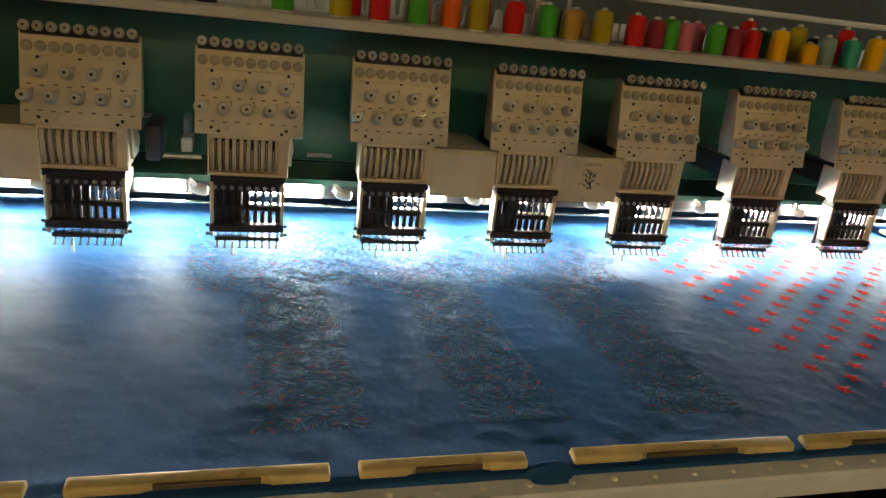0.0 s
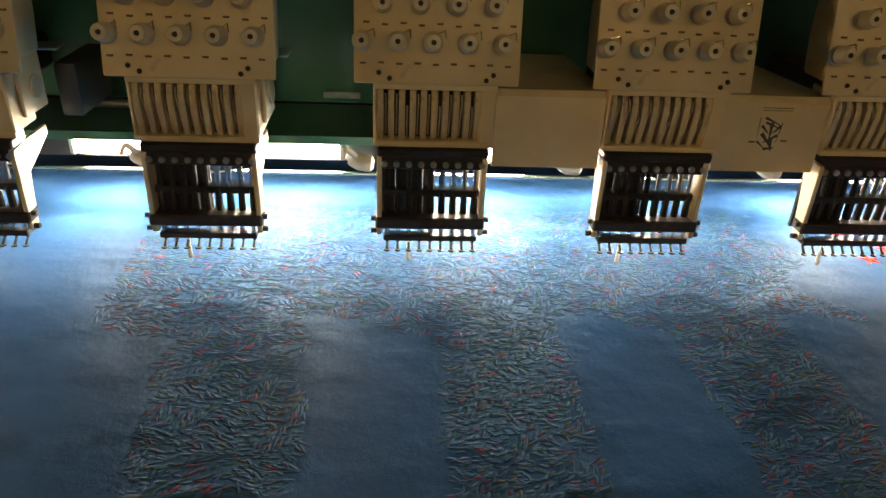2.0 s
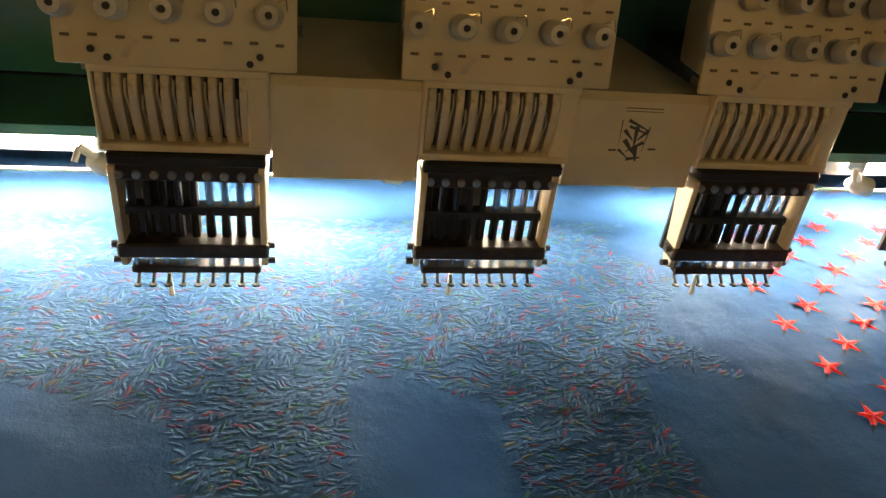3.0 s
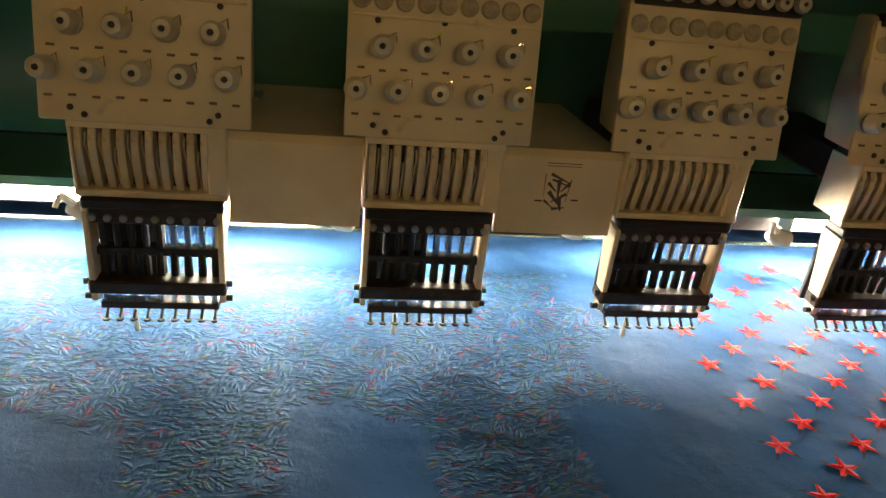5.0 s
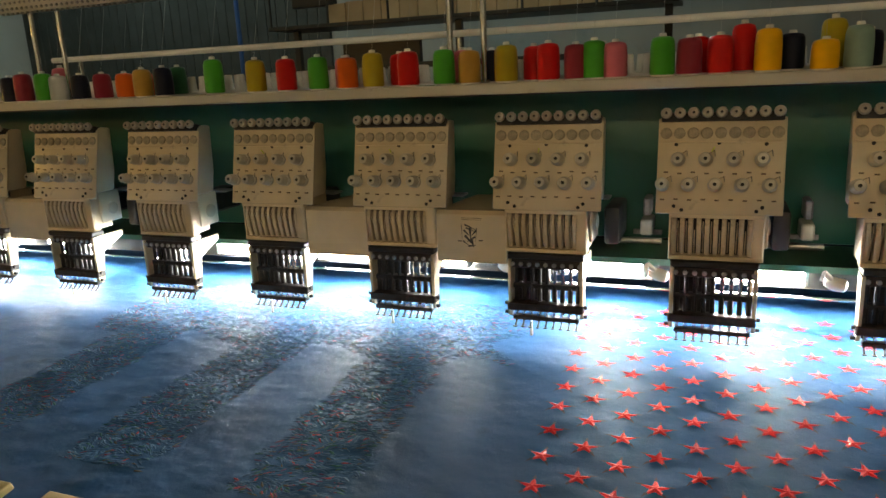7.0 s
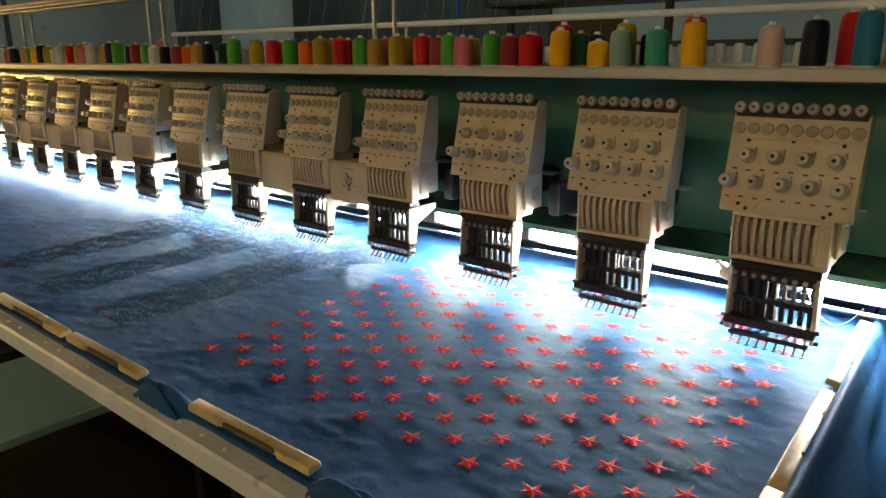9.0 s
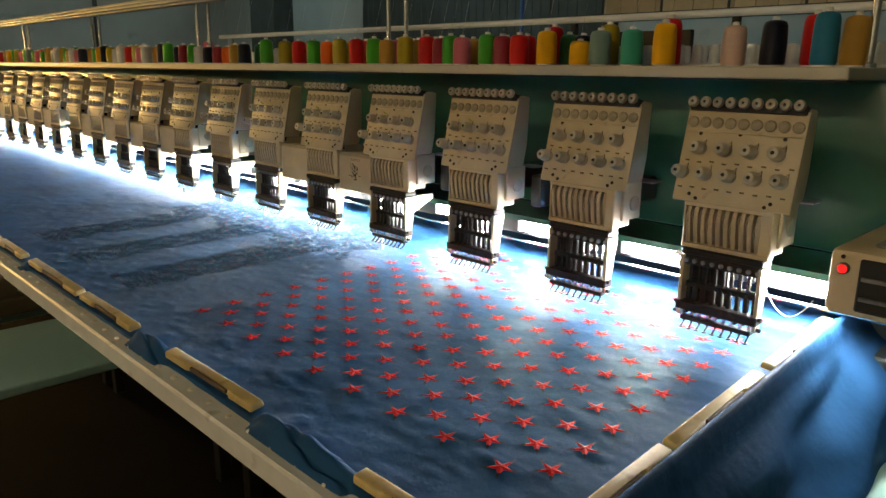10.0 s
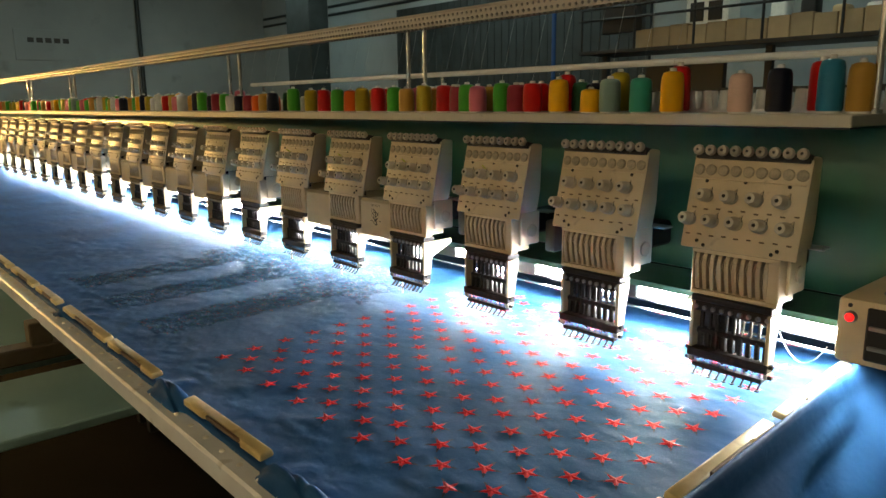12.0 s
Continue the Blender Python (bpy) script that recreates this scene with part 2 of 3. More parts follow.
part("shelf_plate", boxes((-7.2, 0.214, 0.086, 0.52, 1.281, 1.300), w=0.002), SHELF, shelf)
# thin black strip painting the shadow line below the shelf edge
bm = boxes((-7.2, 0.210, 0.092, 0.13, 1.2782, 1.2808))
part("painted_shadow", bm, BLACK, shelf)


def light_tube(k, a=-0.075, b=0.075):
    c = -k * S + 0.2315 - 0.065
    t = thing("fluorescent_tube", "glowing cool white fluorescent tube under the beam", "light tube", "tubes between the heads", m=pose(c, 0.180, 0.941))
    bm = bmesh.new()
    lathe(bm, ((0.004, a), (0.0125, a + 0.002), (0.0125, b - 0.002), (0.004, b)), Matrix.Rotation(radians(90), 4, "Y"), 14)
    part("glass", bm, TUBE, t)
    for x in (a - 0.004, b + 0.004):
        bm = boxes((x - 0.004, x + 0.004, -0.012, 0.014, -0.013, 0.031), w=0.002)
        part("end_cap", bm, WHITEP, t)
    return t


# tubes in two gaps are cut short to stand for their weaker glow
for k in range(HEADS):
    if k == 4:
        light_tube(k, -0.075, -0.005)
    elif k == 7:
        light_tube(k, -0.015, 0.075)
    else:
        light_tube(k)


# ---- embroidery heads ----
LEAN = math.atan2(0.034, 0.150)
TILT = Matrix.Translation((0, 0, 0)) @ Matrix.Rotation(-LEAN, 4, "X")


def on_panel(x, u, out=0.0):
    """Place on the leaning front plate: x across, u up the plate, out of it."""
    return Matrix.Translation((x, 0, 0)) @ Matrix.Rotation(-LEAN, 4, "X") @ Matrix.Translation((0, -out, u))


FRONT = Matrix.Rotation(radians(90), 4, "X")  # local z to the front


def head_mesh():
    h = thing("embroidery_head", "beige nine-needle embroidery head with rows of tension knobs", "embroidery head", "heads of the machine")
    # body behind the plate
    bm = bmesh.new()
    prism(bm, ((0.006, 0.012), (0.038, 0.154), (0.074, 0.150), (0.070, 0.055), (0.060, 0.012)), 0.003, 0.185)
    part("body", bevel(bm, 0.004), CREAM, h)
    part("arm", boxes((0.055, 0.110, 0.058, 0.254, -0.056, -0.006), w=0.006), BLACKST, h, "dark steel arm")
    # plate with rounded corners
    bm = bmesh.new()
    box(bm, 0, 0.188, 0.0, 0.006, 0.0, 0.152)
    bmesh.ops.transform(bm, matrix=Matrix.Rotation(-LEAN, 4, "X"), verts=bm.verts)
    part("front_plate", bevel(bm, 0.0022, 2), CREAM, h)
    # top guide strip and eyelets
    bm = bmesh.new()
    box(bm, 0.004, 0.184, -0.006, 0.012, 0.146, 0.160)
    bmesh.ops.transform(bm, matrix=Matrix.Rotation(-LEAN, 4, "X"), verts=bm.verts)
    part("guide_strip", bevel(bm, 0.002), BLACKST, h)
    bm = bmesh.new()
    lathe(bm, ((0.0038, 0.0), (0.0038, 0.006), (0.0082, 0.007), (0.0088, 0.011), (0.0072, 0.015), (0.0034, 0.0157), (0.0024, 0.0150)), FRONT, 12)
    eye = mesh_of("eyelet", bm, EYELET)
    bm = bmesh.new()
    lathe(bm, ((0.0024, 0.012), (0.0021, 0.0160)), FRONT, 8)
    eyehole = mesh_of("eyelet_hole", bm, DARKHOLE)
    bm = bmesh.new()
    lathe(bm, ((0.0090, 0.0), (0.0090, 0.002), (0.0075, 0.0035), (0.004, 0.004)), FRONT, 12)
    pad = mesh_of("felt_pad", bm, FELT)
    for i in range(9):
        x = 0.012 + i * 0.0205
        o = part("eyelet", eye, None, h)
        o.matrix_basis = on_panel(x, 0.158, 0.004)
        part("eyelet_hole", eyehole, None, o)
        o = part("felt_pad", pad, None, h)
        o.matrix_basis = on_panel(x, 0.128, 0.0)
    # tension knobs: stem, spring washer, cap
    bm = bmesh.new()
    lathe(bm, ((0.0108, 0.0), (0.0112, 0.0015), (0.0100, 0.004), (0.0058, 0.0045), (0.0058, 0.009), (0.0106, 0.0095), (0.0112, 0.0120),
               (0.0100, 0.0140), (0.0094, 0.023), (0.0078, 0.0262), (0.0032, 0.0268), (0.0030, 0.0235)), FRONT, 14)
    knob = mesh_of("tension_knob", bm, KNOB)
    bm = bmesh.new()
    lathe(bm, ((0.0030, 0.0240), (0.0027, 0.0272)), FRONT, 8)
    hole = mesh_of("knob_hole", bm, DARKHOLE)
    bm = bmesh.new()
    rod(bm, (0.006, -0.004, 0.010), (0.013, -0.012, 0.013), 0.0007, 5)
    rod(bm, (0.013, -0.012, 0.013), (0.014, -0.013, 0.004), 0.0007, 5)
    spring = mesh_of("check_spring", bm, STEEL)
    for x, u in [(0.0095 + i * 0.0393, 0.046) for i in range(5)] + [(0.032 + i * 0.041, 0.086) for i in range(4)]:
        o = part("tension_knob", knob, None, h)
        o.matrix_basis = on_panel(x, u)
        part("knob_hole", hole, None, o)
        part("check_spring", spring, None, o)
    bm = bmesh.new()
    box(bm, 0.004, 0.184, -0.0022, 0.002, 0.1125, 0.1155)
    bmesh.ops.transform(bm, matrix=Matrix.Rotation(-LEAN, 4, "X"), verts=bm.verts)
    part("plate_lip", bevel(bm, 0.0009, 1), CREAM, h)
    # screws, slots and pin holes of the plate
    bm = bmesh.new()
    lathe(bm, ((0.0030, -0.001), (0.0030, 0.0008), (0.0022, 0.0012)), FRONT, 8)
    screw = mesh_of("screw", bm, DARKHOLE)
    for x, u in ((0.028, 0.110), (0.160, 0.110), (0.028, 0.012), (0.158, 0.012), (0.040, 0.006), (0.150, 0.006), (0.092, 0.112)):
        o = part("screw", screw, None, h)
        o.matrix_basis = on_panel(x, u, 0.0002)
    # small raised brown bars painting the dark of the thread slots
    bm = boxes((-0.0034, 0.0034, -0.0022, 0.001, -0.0012, 0.0012), w=0.0005)
    slot = mesh_of("thread_slot", bm, SLOTM)
    for i in range(9):
        o = part("thread_slot", slot, None, h)
        o.matrix_basis = on_panel(0.010 + i * 0.0205, 0.022 + 0.001 * (i % 2))
        o = part("thread_slot", slot, None, h)
        o.matrix_basis = on_panel(0.014 + i * 0.0205, 0.066 - 0.002 * (i % 2))
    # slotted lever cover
    # near-black sheet paints the shade behind the slots
    part("cover_dark_back", boxes((0.026, 0.163, 0.024, 0.060, -0.072, 0.012), w=0.002), DARKHOLE, h)
    bm = bmesh.new()
    prism(bm, ((0.010, -0.006), (0.005, -0.016), (0.0035, -0.026), (0.006, -0.045), (0.011, -0.070), (0.024, -0.070), (0.024, -0.006)), -0.0037, 0.0037)
    bar = mesh_of("cover_bar", bevel(bm, 0.0010, 1), CREAM2)
    for i in range(10):
        o = part("cover_bar", bar, None, h)
        o.location.x = 0.0295 + i * 0.01265
    part("cover_edge", boxes((0.1455, 0.1645, 0.004, 0.060, -0.072, -0.001), w=0.002), CREAM, h)
    part("cover_edge", boxes((0.0215, 0.0250, 0.004, 0.060, -0.072, -0.001), w=0.001), CREAM, h)
    part("cover_top", boxes((0.0215, 0.1645, 0.003, 0.024, -0.0075, -0.0005), w=0.001), CREAM, h)
    part("cover_sill", boxes((0.0215, 0.1645, 0.003, 0.024, -0.0765, -0.0695), w=0.001), CREAM, h)
    bm = bmesh.new()
    for a, b in (((0, 0.020, -0.062), (0, 0.008, -0.030)), ((0, 0.008, -0.030), (0, 0.001, -0.018)), ((0, 0.001, -0.018), (0, 0.006, -0.008))):
        rod(bm, a, b, 0.0011, 6)
    lever = mesh_of("take_up_lever", bm, CREAM2)
    for i in range(9):
        o = part("take_up_lever", lever, None, h)
        o.matrix_basis = Matrix.Translation((0.0358 + i * 0.01265, 0.004, -0.006 - 0.014 * ((i * 5) % 3 == 1)))
    # side lever box with round boss
    bm = boxes((0.1645, 0.171, 0.026, 0.084, -0.060, 0.010), w=0.003, seg=2)
    part("side_box", bm, CREAM, h)
    bm = bmesh.new()
    lathe(bm, ((0.014, 0), (0.014, 0.003), (0.010, 0.004)), Matrix.Translation((0.171, 0.058, -0.03)) @ Matrix.Rotation(radians(90), 4, "Y"), 16)
    part("side_boss", bm, CREAM2, h)
    bm = boxes((0.150, 0.190, 0.09, 0.12, 0.004, 0.008), w=0.001)
    part("side_tab", bm, GREYST, h)
    # needle cage
    part("cage_top", boxes((0.026, 0.160, -0.001, 0.034, -0.0885, -0.0772), w=0.002), BLACKST, h)
    part("screw_rail", boxes((0.029, 0.158, 0.005, 0.030, -0.106, -0.089), w=0.0015), RAILST, h)
    bm = bmesh.new()
    lathe(bm, ((0.0040, 0), (0.0040, 0.003), (0.0030, 0.004)), FRONT, 8)
    nut = mesh_of("clamp_screw", bm, GREYST)
    for i in range(9):
        o = part("clamp_screw", nut, None, h)
        o.matrix_basis = Matrix.Translation((0.0345 + i * 0.0148, 0.0032, -0.098))
    # near-black sheet paints the dark recess behind the left needles
    part("cage_dark_back", boxes((0.030, 0.094, 0.034, 0.040, -0.190, -0.088), w=0.001), DARKHOLE, h)
    for x0, x1 in ((0.0255, 0.0315), (0.1530, 0.1590)):
        bm = bmesh.new()
        prism(bm, ((0.000, -0.090), (0.000, -0.192), (0.012, -0.197), (0.018, -0.190), (0.026, -0.132), (0.034, -0.100), (0.034, -0.088)), x0, x1)
        part("cheek", bevel(bm, 0.001, 1), CREAM, h)
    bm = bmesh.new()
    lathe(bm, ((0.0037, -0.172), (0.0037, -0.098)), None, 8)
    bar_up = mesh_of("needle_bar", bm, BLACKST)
    # bright copy for the right bars: the tube light they catch, put into material
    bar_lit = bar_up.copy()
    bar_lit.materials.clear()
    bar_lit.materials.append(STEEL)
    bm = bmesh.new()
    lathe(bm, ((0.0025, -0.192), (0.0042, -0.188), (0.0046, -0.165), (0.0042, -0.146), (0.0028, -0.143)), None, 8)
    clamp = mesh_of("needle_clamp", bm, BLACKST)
    clamp_black = clamp.copy()
    clamp_black.materials.clear()
    clamp_black.materials.append(BLACK)
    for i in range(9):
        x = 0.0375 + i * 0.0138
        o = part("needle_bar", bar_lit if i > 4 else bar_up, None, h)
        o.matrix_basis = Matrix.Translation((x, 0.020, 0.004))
        o = part("needle_clamp", clamp_black if i > 4 else clamp, None, h)
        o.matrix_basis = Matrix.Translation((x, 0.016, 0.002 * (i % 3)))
    part("middle_rail", boxes((0.031, 0.154, 0.014, 0.030, -0.146, -0.137), w=0.001), BLACK, h)
    # foot rail with screw ends and hooks
    part("foot_rail", boxes((0.024, 0.160, -0.003, 0.022, -0.1830, -0.168), w=0.002), RAILST, h)
    for x0, x1 in ((0.0185, 0.026), (0.158, 0.1655)):
        for z in (-0.172, -0.189):
            bm = bmesh.new()
            rod(bm, (x0, 0.006, z), (x1, 0.006, z), 0.0035, 8)
            part("rail_screw", bm, BLACKST, h)
    part("hook_rail", boxes((0.034, 0.152, -0.001, 0.014, -0.2005, -0.1930), w=0.001), RAILST, h)
    bm = bmesh.new()
    lathe(bm, ((0.0030, -0.193), (0.0030, -0.183)), Matrix.Translation((0, 0.004, 0)), 6)
    stud = mesh_of("rail_stud", bm, STEEL)
    for i in range(9):
        o = part("rail_stud", stud, None, h)
        o.location.x = 0.0385 + i * 0.0136
    bm = bmesh.new()
    rod(bm, (0, 0.006, -0.186), (0, 0.006, -0.205), 0.0019, 6)
    rod(bm, (0, 0.006, -0.205), (0, -0.002, -0.211), 0.0017, 6)
    lathe(bm, ((0.0022, 0), (0.0040, 0.0008), (0.0036, 0.0022)), Matrix.Translation((0, -0.003, -0.2135)), 8)
    foot = mesh_of("presser_hook", bm, BLACKST)
    for i in range(9):
        o = part("presser_hook", foot, None, h)
        o.location.x = 0.0385 + i * 0.0136
    # pale bracket at the lower back
    bm = bmesh.new()
    lathe(bm, ((0.006, 0), (0.011, 0.004), (0.012, 0.020), (0.008, 0.030), (0.005, 0.034)), Matrix.Translation((0.020, 0.075, -0.128)) @ Matrix.Rotation(radians(-80), 4, "Y"), 10)
    rod(bm, (0.004, 0.075, -0.125), (-0.016, 0.068, -0.104), 0.0045, 8)
    rod(bm, (-0.016, 0.068, -0.104), (-0.020, 0.060, -0.116), 0.0030, 8)
    part("thread_clip", bm, CLEARP, h, "milky white plastic thread clip")
    return h


first_head = head_mesh()
first_head.matrix_basis = Matrix.Translation((0, 0, 1.0875))
heads = [first_head] + [copy_thing(first_head, Matrix.Translation((-k * S, 0, 1.0875))) for k in range(1, HEADS)]

# pale side plates reaching back to the beam on the heads past the third
for k in range(3, HEADS):
    bm = bmesh.new()
    prism(bm, ((0.027, -0.128), (0.090, -0.100), (0.090, -0.088), (0.0345, -0.088)), 0.1535, 0.1585)
    part("side_plate", bevel(bm, 0.001, 1), CREAM, heads[k])

# lowered needle with its clear foot on the heads that stitch leaves
for k in range(3, 8):
    bm = bmesh.new()
    lathe(bm, ((0.0010, -0.232), (0.0032, -0.230), (0.0024, -0.222), (0.0020, -0.205), (0.0020, -0.195)), Matrix.Translation((0.0658, 0.006, 0)), 8)
    part("lowered_foot", bm, CLEARP, heads[k], "clear lowered presser foot")
# bits of yellow-green thread caught at the upper knobs
for k in range(2, 6):
    bm = bmesh.new()
    rod(bm, (0.082, 0.010, 0.098), (0.086, -0.004, 0.106), 0.0011, 5)
    part("thread_end", bm, GOLDTH, heads[k], "yellow-green thread end")


def arm_cover(k, emblem):
    """Beige sheet cover on the beam between head k+1 and head k."""
    t = thing("arm_cover", "beige enamelled sheet cover between two heads" + (" with a dark printed emblem" if emblem else ""), "cover", "covers between heads",
              m=pose(-k * S, 0, 0))
    bm = bmesh.new()
    prism(bm, ((0.010, 0.986), (0.010, 1.074), (0.016, 1.081), (0.253, 1.068), (0.253, 1.050), (0.022, 1.060), (0.018, 0.986)), -0.1103, 0.0208)
    part("sheet", bm, CREAM, t)
    if emblem:
        bm = bmesh.new()
        for a, b, w in (((-0.016, 1.056), (-0.015, 1.030), 0.0012), ((-0.010, 1.056), (0.012, 1.046), 0.0035), ((-0.008, 1.050), (0.013, 1.042), 0.003), ((0.013, 1.050), (0.010, 1.024), 0.0015),
                        ((-0.004, 1.016), (0.010, 1.018), 0.004), ((0.002, 1.030), (0.006, 1.014), 0.006), ((-0.012, 1.046), (-0.002, 1.036), 0.004), ((0.012, 1.046), (0.003, 1.036), 0.004), ((-0.010, 1.036), (0.004, 1.020), 0.005),
                        ((0.010, 1.034), (-0.006, 1.024), 0.004), ((0.000, 1.050), (0.001, 1.028), 0.005), ((-0.014, 1.026), (-0.004, 1.018), 0.003)):
            c, d = Vector((a[0], 0, a[1])), Vector((b[0], 0, b[1]))
            n = Vector((-(d - c).z, 0, (d - c).x)).normalized() * w / 2
            v = [bm.verts.new((p.x, 0.0096, p.z)) for p in (c + n, c - n, d - n * 0.3, d + n * 0.3)]
            bm.faces.new(v)
        for x0, x1, z0, z1 in ((-0.016, 0.022, 1.0675, 1.0685), (-0.016, 0.022, 1.0645, 1.0653), (-0.024, -0.016, 1.024, 1.026), (0.016, 0.024, 1.026, 1.028)):
            v = [bm.verts.new(p) for p in ((x0, 0.0096, z0), (x1, 0.0096, z0), (x1, 0.0096, z1), (x0, 0.0096, z1))]
            bm.faces.new(v)
        o = part("emblem", bm, INK, t, "dark printed emblem")
        o.location.x = -0.046
    return t


for k, em in ((4, False), (3, True), (7, False), (8, False), (9, False), (10, False), (12, False), (13, False), (14, False), (15, False), (17, False), (18, False), (20, False)):
    arm_cover(k, em)

# dark drive fittings where there is no cover
def drive_fitting(k):
    t = thing("drive_fitting", "black drive housing with steel clamp beside a head", "drive fitting", "drive fittings", m=pose(-k * S + 0.188, 0, 1.0875))
    part("housing", boxes((-0.008, 0.020, 0.09, 0.20, -0.078, -0.010), w=0.006, seg=2), BLACK, t)
    bm = boxes((0.050, 0.064, 0.20, 0.252, -0.046, -0.012), w=0.003)
    part("clamp", bm, GREYST, t)
    bm = boxes((0.046, 0.068, 0.19, 0.252, -0.082, -0.052), w=0.003)
    part("clamp_foot", bm, CLEARP, t)
    bm = bmesh.new()
    rod(bm, (-0.02, 0.20, -0.094), (0.085, 0.20, -0.094), 0.006, 10)
    part("shaft", bm, GREYST, t)
    return t


for k in (7, 11, 16, 3, 2):
    drive_fitting(k)

# small grey plates on the beam
for k in (6, 5, 3, 2, 1, 0):
    solid("name_plate", boxes((-k * S + 0.195 + 0.02, -k * S + 0.195 + 0.075, 0.250, 0.2545, 0.994, 1.004), w=0.001), GREYST, "small grey metal plate on the green beam", "plate", "plates on the beam")


# ---- the cloth ----
def wrinkle(x, y):
    p = Vector((x, y, 0))
    z = 0.0018 * noise.noise(p * 9.0) + 0.0012 * noise.noise(p * 26.0)
    r = noise.noise(Vector((x * 14 + 3, y * 60, 2.0)))
    z += 0.0022 * max(0.0, r) ** 2
    # puckers where the frame pulls the cloth
    k = max(0.0, min(1.0, (-0.40 - y) / 0.16)) + max(0.0, min(1.0, (x + 0.06) / 0.14))
    if k > 0 and x > -1.2:
        q = noise.noise(Vector((x * 30 + y * 12, y * 70, 6.0)))
        z += 0.0030 * min(1.0, k) * max(0.0, q - 0.08)
    return z


def in_leaves(x, y):
    """How far a place lies inside the stitched leaf columns and the band under the needles (0 to 1)."""
    best = 0.0
    if x < -0.80:
        u = ((x + 0.938 + 0.04 * (y + 0.2)) / S) % 1.0
        u = min(u, 1 - u) * S
        edge = 0.071 + 0.016 * noise.noise(Vector((x * 20, y * 20, 5)))
        if -0.565 < y < 0.02 and u < edge and x > -1.61:
            best = 1.0
    if -1.66 < x < -0.79 + 0.03 * math.sin(y * 40) and -0.135 + 0.025 * math.sin(x * 21) < y < 0.17:
        best = 1.0
    return best


def side_x(y):
    """Where the end of the frame lies: a little askew to the machine."""
    return 0.199 - 0.045 * y


def skewed(x, y):
    return x + (side_x(y) - 0.186) * max(0.0, (x + 0.1) / 0.286)


def sheet(name, xs, ys, fn, material, label, category, parent=None):
    bm = bmesh.new()
    grid = [[bm.verts.new((skewed(x, y), y, fn(skewed(x, y), y))) for y in ys] for x in xs]
    for a, b in zip(grid, grid[1:]):
        for j in range(len(ys) - 1):
            bm.faces.new((a[j], b[j], b[j + 1], a[j + 1]))
    me = mesh_of(name, bm, material, 180)
    ob = new(name, me)
    if parent:
        ob.parent = parent
        return ob
    return tagged(ob, label, category)


xs = list(np.arange(-6.6, -2.2, 0.04)) + list(np.arange(-2.2, 0.1861, 0.0075))
ys = list(np.arange(-0.662, 0.46, 0.0075))


def cloth_z(x, y):
    z = CLOTH + wrinkle(x, y)
    # the pulled edge along the front clamp
    e = max(0.0, 1 - (y + 0.662) / 0.05)
    z += 0.006 * e * (0.5 + noise.noise(Vector((x * 22, 1, 4))))
    return z


cloth = thing("velvet_cloth", "stretched blue velvet cloth with stitched leaves and red stars", "cloth")
sheet("cloth_sheet", xs, ys, cloth_z, BLUE, "", "", cloth)

# where the clamp strips sit along the front
spans = [(0.015, 0.20), (-0.455, -0.203), (-0.84, -0.598), (-1.172, -0.86), (-1.43, -1.232), (-1.726, -1.462)]
x = -1.761
rng = random.Random(3)
while x > -6.2:
    L = rng.uniform(0.19, 0.25)
    spans.append((x - L, x))
    x -= L + rng.uniform(0.02, 0.06)


# margin of the cloth that swells over the front rail between the strips
def gap_swell(x):
    for (a, b), (c, d) in zip(spans[1:], spans[:-1]):
        if b < x < c:
            w = (x - b) / (c - b)
            return math.sin(math.pi * w) ** 0.6 * min(1.0, (c - b) / 0.12) ** 1.3
    return 0.0


def margin_z(x, y):
    v = min(1.0, max(0.0, (y + 0.690) / 0.040))
    g = gap_swell(x)
    n = noise.noise(Vector((x * 26, y * 20, 7)))
    return 0.8395 + 0.008 * min(1.0, max(0.0, (y + 0.676) / 0.006)) + 0.0015 * n + g * ((0.028 + 0.010 * n) * math.sin(math.pi * v) ** 0.7 - 0.011 * math.exp(-((v - 0.5 - 0.2 * math.sin(x * 30)) / 0.10) ** 2))


sheet("cloth_margin", list(np.arange(-6.6, 0.19, 0.008)), list(np.linspace(-0.690, -0.650, 20)), margin_z, BLUE, "", "", cloth)


# stars
def star_mesh():
    bm = bmesh.new()
    c = bm.verts.new((0, 0, 0.0018))
    ring = []
    for i in range(10):
        r = 0.0195 if i % 2 == 0 else 0.0067
        a = math.pi / 2 + i * math.pi / 5
        ring.append(bm.verts.new((r * math.cos(a), r * math.sin(a), 0.0004 if i % 2 == 0 else 0.0002)))
    for i in range(10):
        bm.faces.new((c, ring[i], ring[(i + 1) % 10]))
    return mesh_of("star", bm, STARRED, 10)


def spike_mesh():
    bm = bmesh.new()
    for i in range(5):
        a = math.pi / 2 + i * math.tau / 5
        d, n = Vector((math.cos(a), math.sin(a), 0)), Vector((-math.sin(a), math.cos(a), 0))
        p, q, r, t = d * 0.0125, d * 0.0165, d * 0.0255, d * 0.0165
        v = [bm.verts.new(p + Vector((0, 0, 0.0014))), bm.verts.new(q + n * 0.0022 + Vector((0, 0, 0.0011))), bm.verts.new(r), bm.verts.new(t - n * 0.0022 + Vector((0, 0, 0.0011)))]
        bm.faces.new(v)
    return mesh_of("star_outline", bm, NAVYTH, 10)


STAR, SPIKE = star_mesh(), spike_mesh()
rng = random.Random(5)
rows_of_stars = []
for j in range(22):
    y = -0.525 + j * 0.0345
    for i in range(9):
        x = -0.6405 + i * 0.0921 + (0.046 if j % 2 else 0.0) - 0.054 * (y + 0.525)
        if y < 0.22:
            rows_of_stars.append((x, y))
